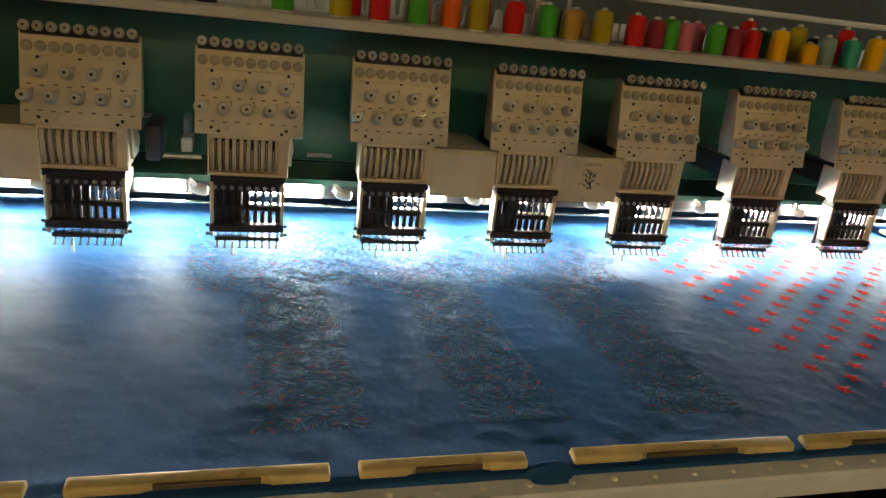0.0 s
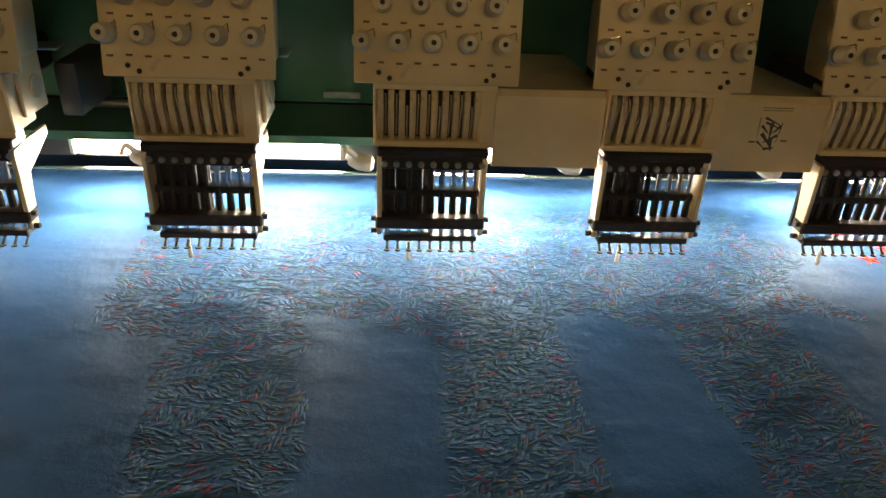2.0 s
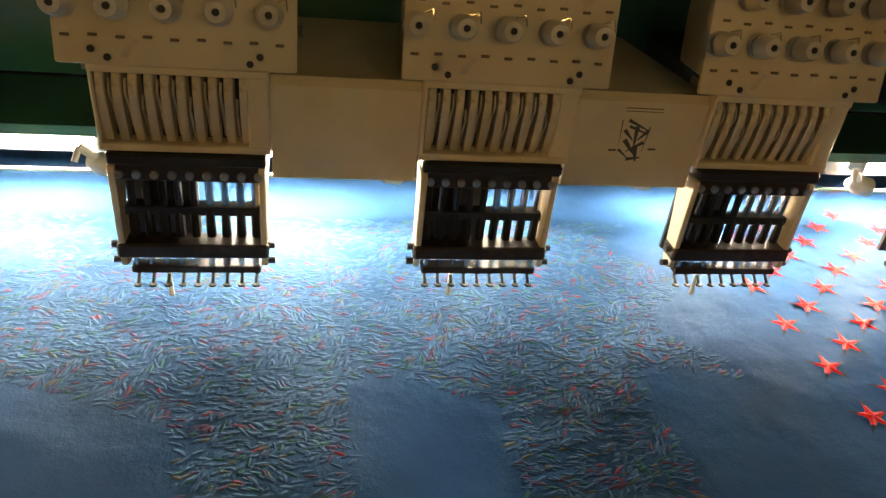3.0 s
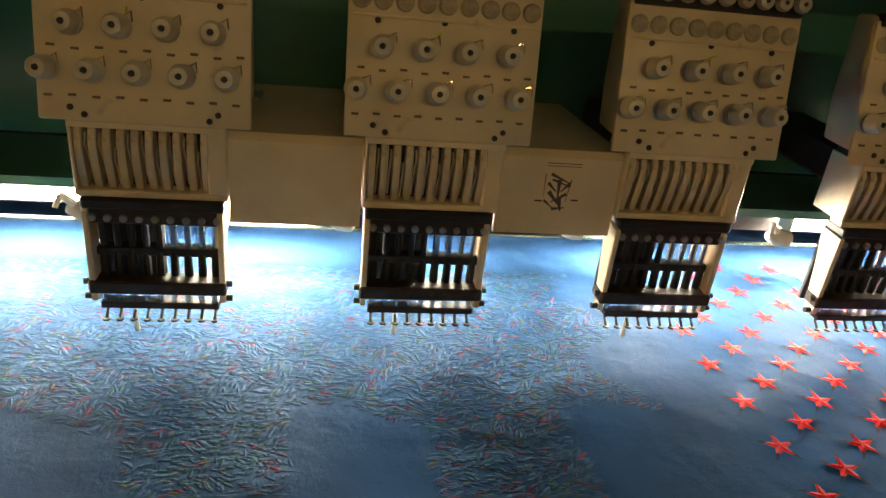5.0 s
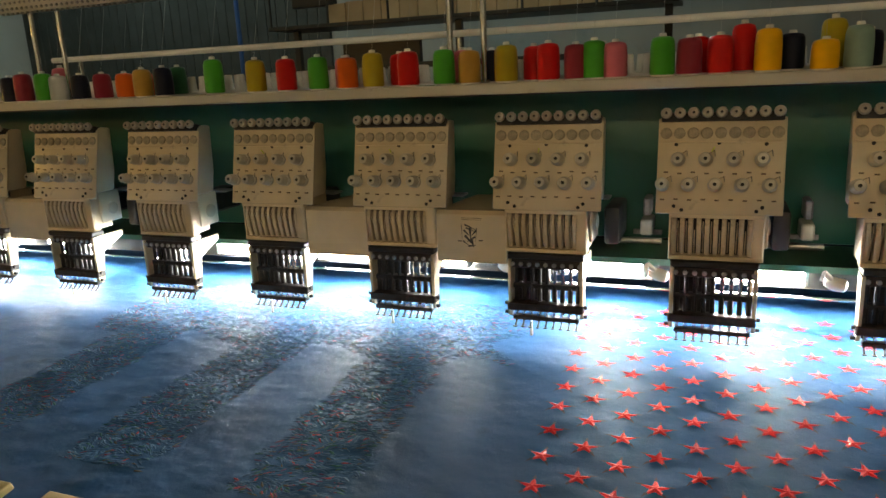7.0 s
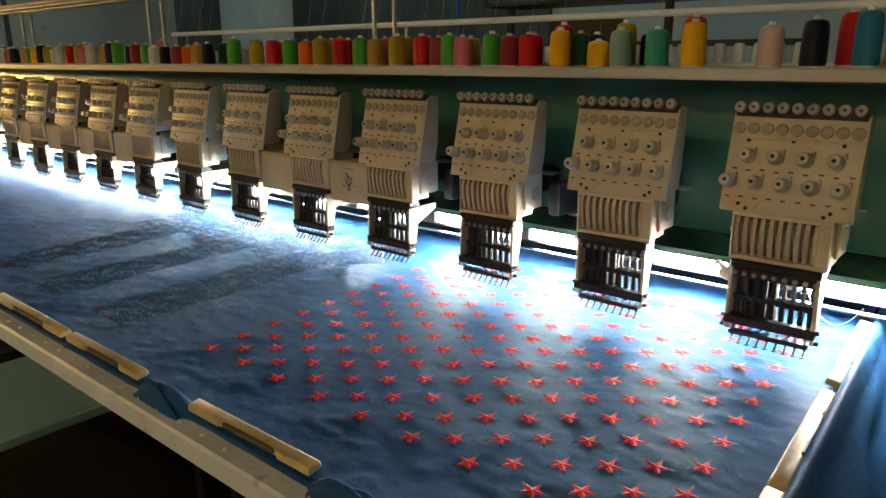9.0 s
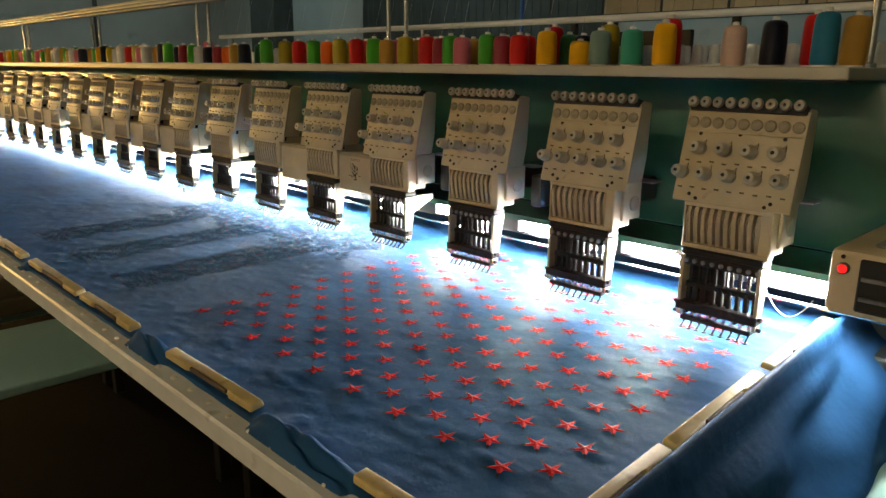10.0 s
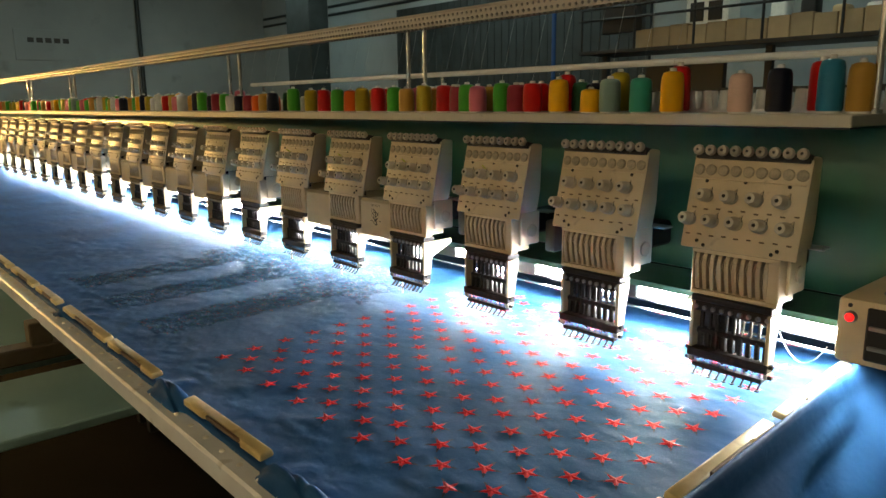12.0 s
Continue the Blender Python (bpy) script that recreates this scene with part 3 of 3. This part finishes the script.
for x, y in rows_of_stars:
    z = cloth_z(x, y) + 0.0009
    m = Matrix.Translation((x + rng.uniform(-0.002, 0.002), y + rng.uniform(-0.002, 0.002), z)) @ Matrix.Rotation(rng.uniform(-0.12, 0.12), 4, "Z")
    s = part("star", STAR, None, cloth)
    s.matrix_basis = m
    o = part("star_outline", SPIKE, None, s)


# stitched leaves: many small pointed, veined leaves
def leaf_field():
    rng = random.Random(11)
    verts, faces = [], []
    for n in range(30000):
        x, y = rng.uniform(-1.78, -0.69), rng.uniform(-0.60, 0.17)
        if not in_leaves(x, y):
            continue
        a = 0.25 + 1.7 * noise.noise(Vector((x * 30, y * 30, 9))) + rng.gauss(0, 0.35)
        L, W = rng.uniform(0.0045, 0.0095), rng.uniform(0.0014, 0.0026)
        d, s = Vector((math.cos(a), math.sin(a))), Vector((-math.sin(a), math.cos(a)))
        z = cloth_z(x, y)
        b = len(verts)
        for u, v, h in ((-1, 0, 0.0), (-0.4, 0.85, 0.0001), (0.25, 0.9, 0.0001), (1, 0, 0.0), (0.25, -0.9, 0.0001), (-0.4, -0.85, 0.0001), (-0.4, 0, 0.00064), (0.3, 0, 0.00060)):
            p = d * (u * L) + s * (v * W)
            verts.append((x + p.x, y + p.y, z + h))
        faces += [(b, b + 6, b + 1), (b + 1, b + 6, b + 7, b + 2), (b + 2, b + 7, b + 3), (b + 3, b + 7, b + 4), (b + 4, b + 7, b + 6, b + 5), (b + 5, b + 6, b)]
    me = bpy.data.meshes.new("stitched_leaves")
    me.from_pydata(verts, [], faces)
    return me


LEAFM = bpy.data.materials.new("leaf_threads")
LEAFM.use_nodes = True
nt = LEAFM.node_tree
bs = nt.nodes["Principled BSDF"]
bs.inputs["Roughness"].default_value = 0.7
bs.inputs["Specular IOR Level"].default_value = 0.04
geo = nt.nodes.new("ShaderNodeNewGeometry")
rp = nt.nodes.new("ShaderNodeValToRGB")
rp.color_ramp.interpolation = "CONSTANT"
els = rp.color_ramp.elements
els[0].position, els[0].color = 0.0, (0.040, 0.112, 0.240, 1)
els[1].position, els[1].color = 0.46, (0.030, 0.090, 0.200, 1)
for pos, col in ((0.62, (0.055, 0.135, 0.270, 1)), (0.76, (0.030, 0.115, 0.14, 1)), (0.84, (0.11, 0.065, 0.13, 1)), (0.90, (0.09, 0.105, 0.11, 1)), (0.95, (0.09, 0.07, 0.17, 1)), (0.982, (0.27, 0.055, 0.09, 1))):
    e = els.new(pos)
    e.color = col
nt.links.new(geo.outputs["Random Per Island"], rp.inputs["Fac"])
nt.links.new(rp.outputs["Color"], bs.inputs["Base Color"])
lf = leaf_field()
lf.materials.append(LEAFM)
lo = part("stitched_leaves", lf, None, cloth, "dense raised leaf stitching in blue, red and green thread")
lo["kind"] = "stuff"

# cloth hanging over the end of the frame
def drape_z(u, y):
    # u from 0 at the frame to 1 far out
    f = 0.010 * math.sin(u * 11 + y * 6 + 1.0) + 0.022 * noise.noise(Vector((u * 4 + y * 3, y * 4 - u * 2, 3))) + 0.007 * noise.noise(Vector((u * 11 + y * 9, y * 8, 8)))
    return f * min(1, max(0, u - 0.12) * 5)


bm = bmesh.new()
us = list(np.linspace(0, 0.12, 9)) + list(np.linspace(0.15, 1, 24))
vs = np.linspace(-0.66, 0.40, 90)
grid = [[bm.verts.new((side_x(v) + 0.010 + 0.026 * min(1, u / 0.12) + (0.10 + 0.10 * (v + 0.66)) * max(0, u - 0.12) + drape_z(u, v), v,
                       0.866 + 0.022 * math.sin(math.pi * min(1, u / 0.12)) - 0.030 * min(1, u / 0.12) - 0.22 * max(0, u - 0.12))) for v in vs] for u in us]
for a, b in zip(grid, grid[1:]):
    for j in range(len(vs) - 1):
        bm.faces.new((a[j], b[j], b[j + 1], a[j + 1]))
solid("hanging_cloth", bm, BLUE, "loose blue velvet hanging over the end of the frame", "cloth", smooth=180)


# ---- frame: rails and clamp strips ----
rail = thing("front_rail", "long beige metal rail with a row of rivets", "rail")
bm = bmesh.new()
prism(bm, ((-0.640, 0.8435), (-0.700, 0.8435), (-0.704, 0.840), (-0.704, 0.812), (-0.640, 0.812)), -6.6, 0.235)
part("rail_body", bm, RAILM, rail)
bm = bmesh.new()
lathe(bm, ((0.0048, 0.0), (0.0046, 0.0012), (0.0032, 0.0026), (0.0012, 0.0032)), None, 10)
riv = mesh_of("rivet", bm, RIVET)
for i in range(110):
    o = part("rivet", riv, None, rail)
    o.location = (0.198 - i * 0.055, -0.6845, 0.8434)
side = thing("side_rail", "beige metal rail at the end of the frame", "rail")
o = part("rail_body", boxes((-0.018, 0.018, -0.50, 0.44, 0.815, 0.8425), w=0.002), RAILM, side)
o.matrix_basis = pose(side_x(-0.14), -0.14, 0, 0, 0, 2.6)


def clamp_strip(length, label="tan plastic clamp strip holding the velvet edge"):
    """Along local x, centred; notched on its outer side (-y)."""
    t = thing("clamp_strip", label, "clamp strip", "clamp strips of the frame")
    h = length / 2
    a, b = -h + length * 0.30, h - length * 0.26
    outline = ((-h, -0.013), (a - 0.006, -0.013), (a, -0.004), (b, -0.004), (b + 0.006, -0.013), (h, -0.013), (h, 0.012), (-h, 0.012))
    bm = bmesh.new()
    lo = [bm.verts.new((x, y * 0.9, -0.006)) for x, y in outline]
    hi = [bm.verts.new((x, y * 0.76, 0.005)) for x, y in outline]
    n = len(outline)
    for i in range(n):
        bm.faces.new((lo[i], lo[(i + 1) % n], hi[(i + 1) % n], hi[i]))
    bm.faces.new(list(reversed(lo)))
    bm.faces.new(hi)
    part("strip", bevel(bm, 0.003, 3), TAN, t)
    bm = boxes((a + 0.004, b - 0.004, -0.0095, -0.005, -0.004, 0.003), w=0.001)
    part("inner_groove", bm, BROWN, t)
    return t


for a, b in spans:
    t = clamp_strip(b - a)
    t.matrix_basis = pose((a + b) / 2, -0.664, 0.8655, 8, 0, rng.uniform(-0.6, 0.6))
for a, b in ((-0.045, 0.25), (-0.362, -0.083), (-0.63, -0.375)):
    t = clamp_strip(b - a)
    t.matrix_basis = pose(side_x((a + b) / 2), (a + b) / 2, 0.8655, 8, 0, 92.6)


# ---- tables under the frame ----
def table_panel(x0, x1, y0, y1, material, label):
    t = thing("side_table", label, "table", "tables under the frame")
    part("tabletop", boxes((x0, x1, y0, y1, 0.68, 0.70), w=0.003), material, t)
    for px in (x0 + 0.04, x1 - 0.04):
        for py in (y1 - 0.35, y1 - 0.05):
            # legs coloured black to sink into the dark under the frame
            part("leg", boxes((px - 0.02, px + 0.02, py - 0.02, py + 0.02, 0, 0.68), w=0.003), BLACK, t)


table_panel(-1.24, -0.885, -0.98, 0.2, TEAL, "pale teal laminate table under the frame")
table_panel(-2.3, -1.345, -0.98, 0.2, TEAL, "pale teal laminate table under the frame")
table_panel(-4.6, -2.34, -0.98, 0.2, BROWN, "dark brown table under the frame")
table_panel(0.24, 0.95, -0.75, 0.2, TEAL, "pale teal laminate table at the frame end")
bar = thing("cross_bar", "dark brown steel bar carrying the front rail", "bar")
part("tube", boxes((-1.325, -1.265, -1.1, 0.2, 0.72, 0.76), w=0.004), BROWN, bar)
part("post", boxes((-1.32, -1.27, -0.73, -0.68, 0.76, 0.815), w=0.003), BROWN, bar)
# this leg is black for the same dark under the frame
part("leg", boxes((-1.32, -1.27, -0.10, -0.05, 0, 0.72), w=0.003), BLACK, bar)
part("leg", boxes((-1.32, -1.27, 0.12, 0.17, 0, 0.72), w=0.003), BROWN, bar)

# ---- control box ----
cb = thing("control_box", "beige control box with black slotted front and red lamp", "control box")
part("case", boxes((0.257, 0.54, -0.022, 0.254, 0.962, 1.056), w=0.008, seg=2), CREAM, cb)
part("front_panel", boxes((0.296, 0.52, -0.0255, -0.0205, 0.972, 1.047), w=0.003), BLACK, cb, "black slotted panel")
for z in (0.992, 1.020):
    part("rib", boxes((0.301, 0.515, -0.030, -0.026, z - 0.003, z + 0.003), w=0.001), GREYST, cb)
bm = bmesh.new()
lathe(bm, ((0.0085, 0), (0.0085, 0.004), (0.0068, 0.006)), Matrix.Translation((0.276, -0.022, 1.030)) @ FRONT, 16)
ring = part("lamp_ring", bm, GREYST, cb)
bm = bmesh.new()
lathe(bm, ((0.0060, 0.002), (0.0060, 0.0075), (0.003, 0.0095)), Matrix.Translation((0.276, -0.022, 1.030)) @ FRONT, 14)
part("red_lamp", bm, RED_LENS, cb, "glowing red lamp")
part("top_plate", boxes((0.30, 0.44, 0.02, 0.10, 1.056, 1.062), w=0.002), GREYST, cb)
bm = bmesh.new()
lathe(bm, ((0.003, 0), (0.003, 0.002)), Matrix.Translation((0.274, -0.022, 1.046)) @ FRONT, 8)
part("screw", bm, DARKHOLE, cb)
# loose wire below the last tube
bm = bmesh.new()
pts = [Vector((0.115 + 0.085 * u, 0.14 - 0.02 * u, 0.932 - 0.16 * u * (1 - u))) for u in np.linspace(0, 1, 13)]
for a, b in zip(pts, pts[1:]):
    rod(bm, a, b, 0.0009, 6)
solid("lamp_wire", bm, WHITEP, "thin loose white wire hanging by the last tube", "wire")

# ---- thread cones on the shelf ----
COLS = {"olive": (0.42, 0.33, 0.02), "red": (0.62, 0.012, 0.012), "green": (0.06, 0.36, 0.03), "pink": (0.66, 0.16, 0.22), "darkred": (0.30, 0.03, 0.05),
        "orange": (0.78, 0.13, 0.012), "yellow": (0.88, 0.46, 0.006), "navy": (0.007, 0.009, 0.022), "teal": (0.04, 0.33, 0.24), "blue": (0.03, 0.20, 0.33),
        "ochre": (0.48, 0.27, 0.05), "white": (0.62, 0.62, 0.60), "greyteal": (0.22, 0.33, 0.29), "cream": (0.72, 0.50, 0.42), "darkgreen": (0.03, 0.13, 0.06)}
WORD = {"olive": "olive-yellow", "darkred": "dark red", "navy": "near-black navy", "greyteal": "grey-teal", "cream": "pale cream-pink", "darkgreen": "dark green"}


def thread_material(name, col):
    m = mat(name + "_cone_thread", col, 0.38, vary=0.08, scale=20)
    nt = m.node_tree
    b = nt.nodes["Principled BSDF"]
    b.inputs["Specular IOR Level"].default_value = 0.22
    tc = nt.nodes.new("ShaderNodeTexCoord")
    w = nt.nodes.new("ShaderNodeTexWave")
    w.bands_direction = "Z"
    w.inputs["Scale"].default_value = 160
    w.inputs["Distortion"].default_value = 3
    nt.links.new(tc.outputs["Object"], w.inputs["Vector"])
    bp = nt.nodes.new("ShaderNodeBump")
    bp.inputs["Strength"].default_value = 0.35
    bp.inputs["Distance"].default_value = 0.0008
    nt.links.new(w.outputs["Fac"], bp.inputs["Height"])
    nt.links.new(bp.outputs["Normal"], b.inputs["Normal"])
    return m


bm = bmesh.new()
lathe(bm, ((0.0255, 0.004), (0.0275, 0.008), (0.0272, 0.060), (0.0258, 0.084), (0.0225, 0.093), (0.014, 0.0965), (0.009, 0.097)), None, 18)
bm_me = mesh_of("winding", bm, WHITEP, 60)
bm = bmesh.new()
lathe(bm, ((0.024, 0.0), (0.024, 0.0038), (0.012, 0.0042)), None, 16)
CORE_FOOT = mesh_of("core_foot", bm, WHITEP)
bm = bmesh.new()
lathe(bm, ((0.0085, 0.096), (0.0078, 0.104), (0.0058, 0.105)), None, 12)
CORE_TIP = mesh_of("core_tip", bm, WHITEP)
WIND = {}
for nme, col in COLS.items():
    me = bm_me.copy()
    me.materials.clear()
    me.materials.append(thread_material(nme, col))
    WIND[nme] = me


def cone(color, x, y, h=1.0, r=1.0, z=1.300):
    t = thing("thread_cone", WORD.get(color, color) + " thread cone standing on the beige shelf", "thread cone", "thread cones on the shelf", m=pose(x, y, z))
    t.scale = (r * 0.86, r * 0.86, h * 0.80)
    part("winding", WIND[color], None, t)
    part("core_foot", CORE_FOOT, None, t)
    part("core_tip", CORE_TIP, None, t)


FRONT_ROW = (("yellow", -0.120, 0.98), ("teal", -0.187, 0.86), ("greyteal", -0.258, 0.86), ("yellow", -0.305, 0.62), ("yellow", -0.389, 0.90), ("red", -0.463, 0.82),
             ("darkred", -0.512, 0.80), ("green", -0.556, 0.86), ("pink", -0.636, 0.80), ("green", -0.673, 0.86), ("darkred", -0.706, 0.80), ("red", -0.756, 0.86), ("olive", -0.835, 0.88),
             ("ochre", -0.908, 0.80), ("green", -0.960, 0.86), ("red", -1.035, 0.86), ("olive", -1.112, 0.88), ("orange", -1.170, 0.80), ("green", -1.238, 0.86), ("red", -1.315, 0.86), ("olive", -1.391, 0.88),
             ("green", -1.500, 0.96), ("navy", -1.640, 0.82), ("ochre", -1.700, 0.80), ("orange", -1.752, 0.72), ("darkred", -1.82, 0.74), ("navy", -1.89, 0.74), ("white", -1.96, 0.76))
for c, x, h in FRONT_ROW:
    cone(c, x, 0.150, h, 0.90)
for c, x, y, h in (("ochre", 0.183, 0.20, 1.02), ("blue", 0.138, 0.20, 1.12), ("red", 0.104, 0.25, 1.12), ("navy", 0.070, 0.165, 0.96), ("cream", 0.003, 0.165, 0.88)):
    cone(c, x, y, h, 0.86)
SECOND_ROW = (("red", -0.148, 1.14), ("olive", -0.285, 1.06), ("darkgreen", -0.385, 0.84), ("red", -0.425, 1.06), ("navy", -0.348, 0.80), ("navy", -0.232, 0.78), ("red", -0.500, 0.84), ("pink", -0.562, 0.82),
              ("ochre", -0.668, 0.80), ("red", -0.800, 0.84), ("navy", -0.885, 0.80), ("ochre", -0.865, 0.82), ("pink", -0.945, 0.84), ("red", -1.085, 0.84), ("olive", -1.150, 0.84), ("pink", -1.215, 0.82), ("red", -1.362, 0.82),
              ("darkgreen", -1.66, 0.84), ("white", -1.56, 0.60), ("orange", -1.76, 0.72))
for c, x, h in SECOND_ROW:
    cone(c, x, 0.222, h, 0.88)
rng = random.Random(21)
names = ["olive", "red", "green", "pink", "orange", "yellow", "white", "white", "darkred", "navy", "ochre", "green", "greyteal"]
x = -2.0
while x > -7.0:
    cone(rng.choice(names), x, 0.146 + rng.uniform(-0.01, 0.01), rng.uniform(0.76, 0.96), 0.92)
    if rng.random() < 0.5:
        cone(rng.choice(names), x - 0.02, 0.216, rng.uniform(0.76, 1.02), 0.92)
    x -= rng.uniform(0.052, 0.075)

# empty white spool seats behind the cones
bm = bmesh.new()
lathe(bm, ((0.0125, 0), (0.0125, 0.008), (0.0105, 0.011), (0.0085, 0.040), (0.0070, 0.042)), None, 12)
SEAT = mesh_of("spool_seat", bm, SEATM)
for row, y in enumerate((0.285, 0.345)):
    for i in range(94):
        o = part("spool_seat", SEAT, None, shelf, "empty white plastic spool seat")
        o.location = (0.200 - i * 0.036 - 0.018 * row, y, 1.300)
for i in range(3):
    part("seat_strip", boxes((-3.2, 0.235, 0.262 + i * 0.05, 0.268 + i * 0.05, 1.2998, 1.3065), w=0.001), SEATM, shelf)

# ---- posts and thread bars above the shelf ----
for px in (0.205, -0.895, -0.965, -1.985, -2.075, -3.08, -3.18, -4.2, -4.3, -5.3, -5.4):
    bm = bmesh.new()
    lathe(bm, ((0.011, 0), (0.011, 0.006), (0.0062, 0.008), (0.0062, 0.216)), Matrix.Translation((px, 0.205, 1.300)), 12)
    solid("thread_post", bm, STEEL, "polished steel post rising from the shelf", "post", "posts on the shelf")
tb = thing("thread_bar", "long beige thread bar with rows of small guide hooks", "thread bar")
bm = bmesh.new()
prism(bm, ((0.186, 1.5170), (0.226, 1.5170), (0.226, 1.5460), (0.218, 1.5540), (0.194, 1.5540), (0.186, 1.5460)), -7.2, 0.32)
part("bar", bm, SHELF, tb)
bm = bmesh.new()
for i in range(420):
    for j, (yy, zz) in enumerate(((0.1875, 1.5250), (0.1895, 1.5390), (0.196, 1.5145))):
        lathe(bm, ((0.0026, 0), (0.0042, 0.002), (0.0036, 0.005), (0.0014, 0.007)), Matrix.Translation((0.30 - i * 0.0165 - 0.005 * j, yy, zz)) @ FRONT, 5)
o = part("hook_row", bm, GREYST, tb, "rows of small steel guide hooks")
o["kind"] = "stuff"
for i, (c, x, h) in enumerate(FRONT_ROW):
    bm = bmesh.new()
    rod(bm, (x, 0.150, 1.300 + 0.084 * h), (x, 0.192, 1.5180), 0.00022, 3)
    part("thread_strand", bm, WHITEP if i % 3 else GREYST, tb)
rb = thing("rear_bar", "white plastic-covered rail behind the cones", "rail")
bm = bmesh.new()
rod(bm, (-2.2, 0.36, 1.405), (0.4, 0.36, 1.405), 0.0075, 10)
part("rail_tube", bm, SEATM, rb)
for px in (-2.1, -1.0, 0.2):
    bm = bmesh.new()
    rod(bm, (px, 0.36, 1.300), (px, 0.36, 1.397), 0.005, 8)
    part("stay", bm, STEEL, rb)

# ---- far side of the hall ----
sh = thing("roller_shutter", "dark grey ribbed roller shutter in the far wall", "shutter")
for i in range(34):
    x0 = -16.0 + i * 0.242
    part("slat", boxes((x0, x0 + 0.235, 11.9, 11.99, 0, 3.9), w=0.01), DARKDOOR, sh)
solid("blue_pole", boxes((-7.88, -7.82, 9.0, 9.06, 0, 5.6), w=0.01), BLUEP, "slim blue painted hall pole", "pole")
solid("dark_column", boxes((-17.6, -16.4, 9.3, 9.9, 0, 5.6), w=0.02), DARKDOOR, "dark steel hall column", "column", kind="structure")
bm = boxes((-6.8, -6.05, 9.0, 9.12, 2.40, 3.35), w=0.01)
solid("wall_screen", bm, BLACK, "black screen hanging over the loft shelf", "screen")
bm = bmesh.new()
rod(bm, (-6.4, 9.06, 3.3), (-6.4, 9.06, 5.6), 0.02)
solid("screen_hanger", bm, BLACK, "black steel hanger of the screen", "hanger")
loft = thing("loft_shelf", "dark steel storage shelf with railing along the far wall", "shelf")
part("deck", boxes((-7.2, -1.0, 8.9, 9.9, 2.08, 2.14), w=0.005), BLACK, loft)
for z in (2.62, 2.80):
    bm = bmesh.new()
    rod(bm, (-7.2, 8.92, z), (-1.0, 8.92, z), 0.02)
    part("railing", bm, BLACK, loft)
for i in range(7):
    bm = bmesh.new()
    rod(bm, (-7.15 + i * 1.02, 8.92, 2.14), (-7.15 + i * 1.02, 8.92, 2.82), 0.02)
    part("railing_post", bm, BLACK, loft)
for x0 in (-7.0, -4.2, -1.2):
    part("loft_leg", boxes((x0, x0 + 0.1, 9.3, 9.4, 0, 2.08), w=0.005), BLACK, loft)
for i in range(14):
    x0 = -6.15 + i * 0.30
    o = solid("cardboard_box", boxes((x0, x0 + 0.285, 9.0, 9.5, 2.14, 2.42 + 0.015 * (i % 3)), w=0.006), CARD, "brown cardboard box on the loft shelf", "box", "boxes on the loft shelf")
cab = thing("cabinet", "pale cabinet with two dark windows behind the railing", "cabinet")
part("cabinet_body", boxes((-5.6, -4.9, 9.52, 9.88, 2.14, 2.95), w=0.01), WHITEP, cab)
for x0 in (-5.52, -5.22):
    part("window", boxes((x0, x0 + 0.22, 9.50, 9.525, 2.52, 2.80), w=0.004), BLACK, cab)
rng = random.Random(8)
for i in range(6):
    x0 = -4.3 + i * 0.42
    bm = boxes((x0, x0 + rng.uniform(0.2, 0.36), 9.55, 9.8, 2.14, 2.50 + rng.uniform(0, 0.3)), w=0.05, seg=3)
    solid("stored_bundle", bm, (WHITEP, BLACK, CARD)[i % 3], "wrapped bundle stored on the loft shelf", "bundle", "bundles on the loft shelf")
desk = thing("black_desk", "black bench standing by the far wall", "bench")
part("desk_top", boxes((-6.3, -2.2, 8.9, 9.5, 1.42, 1.50), w=0.006), BLACK, desk)
part("desk_back", boxes((-6.0, -4.7, 9.1, 9.2, 1.50, 1.88), w=0.006), BLACK, desk)
for x0 in (-6.2, -4.2, -2.3):
    part("desk_leg", boxes((x0, x0 + 0.06, 9.1, 9.16, 0, 1.42), w=0.004), BLACK, desk)
# pipes on the far wall
for z in (4.1, 4.35):
    bm = bmesh.new()
    rod(bm, (-23.9, 11.965, z), (6.9, 11.965, z), 0.04)
    solid("wall_pipe", bm, DARKDOOR, "dark pipe running along the far wall", "pipe", "pipes on the wall")
bm = bmesh.new()
rod(bm, (-23.9, 7.5, 0), (-23.9, 7.5, 5.6), 0.07)
solid("wall_pipe", bm, DARKDOOR, "dark pipe rising along the end wall", "pipe", "pipes on the wall")
sign = thing("wall_sign", "pale wall board with rows of dark lettering too far to read", "sign")
part("board", boxes((-23.99, -23.95, 3.9, 5.6, 2.7, 3.6), w=0.01), WALLM, sign)
for i in range(5):
    part("letter_bar", boxes((-23.95, -23.94, 4.25 + i * 0.24, 4.42 + i * 0.24, 3.22, 3.36)), INK, sign)
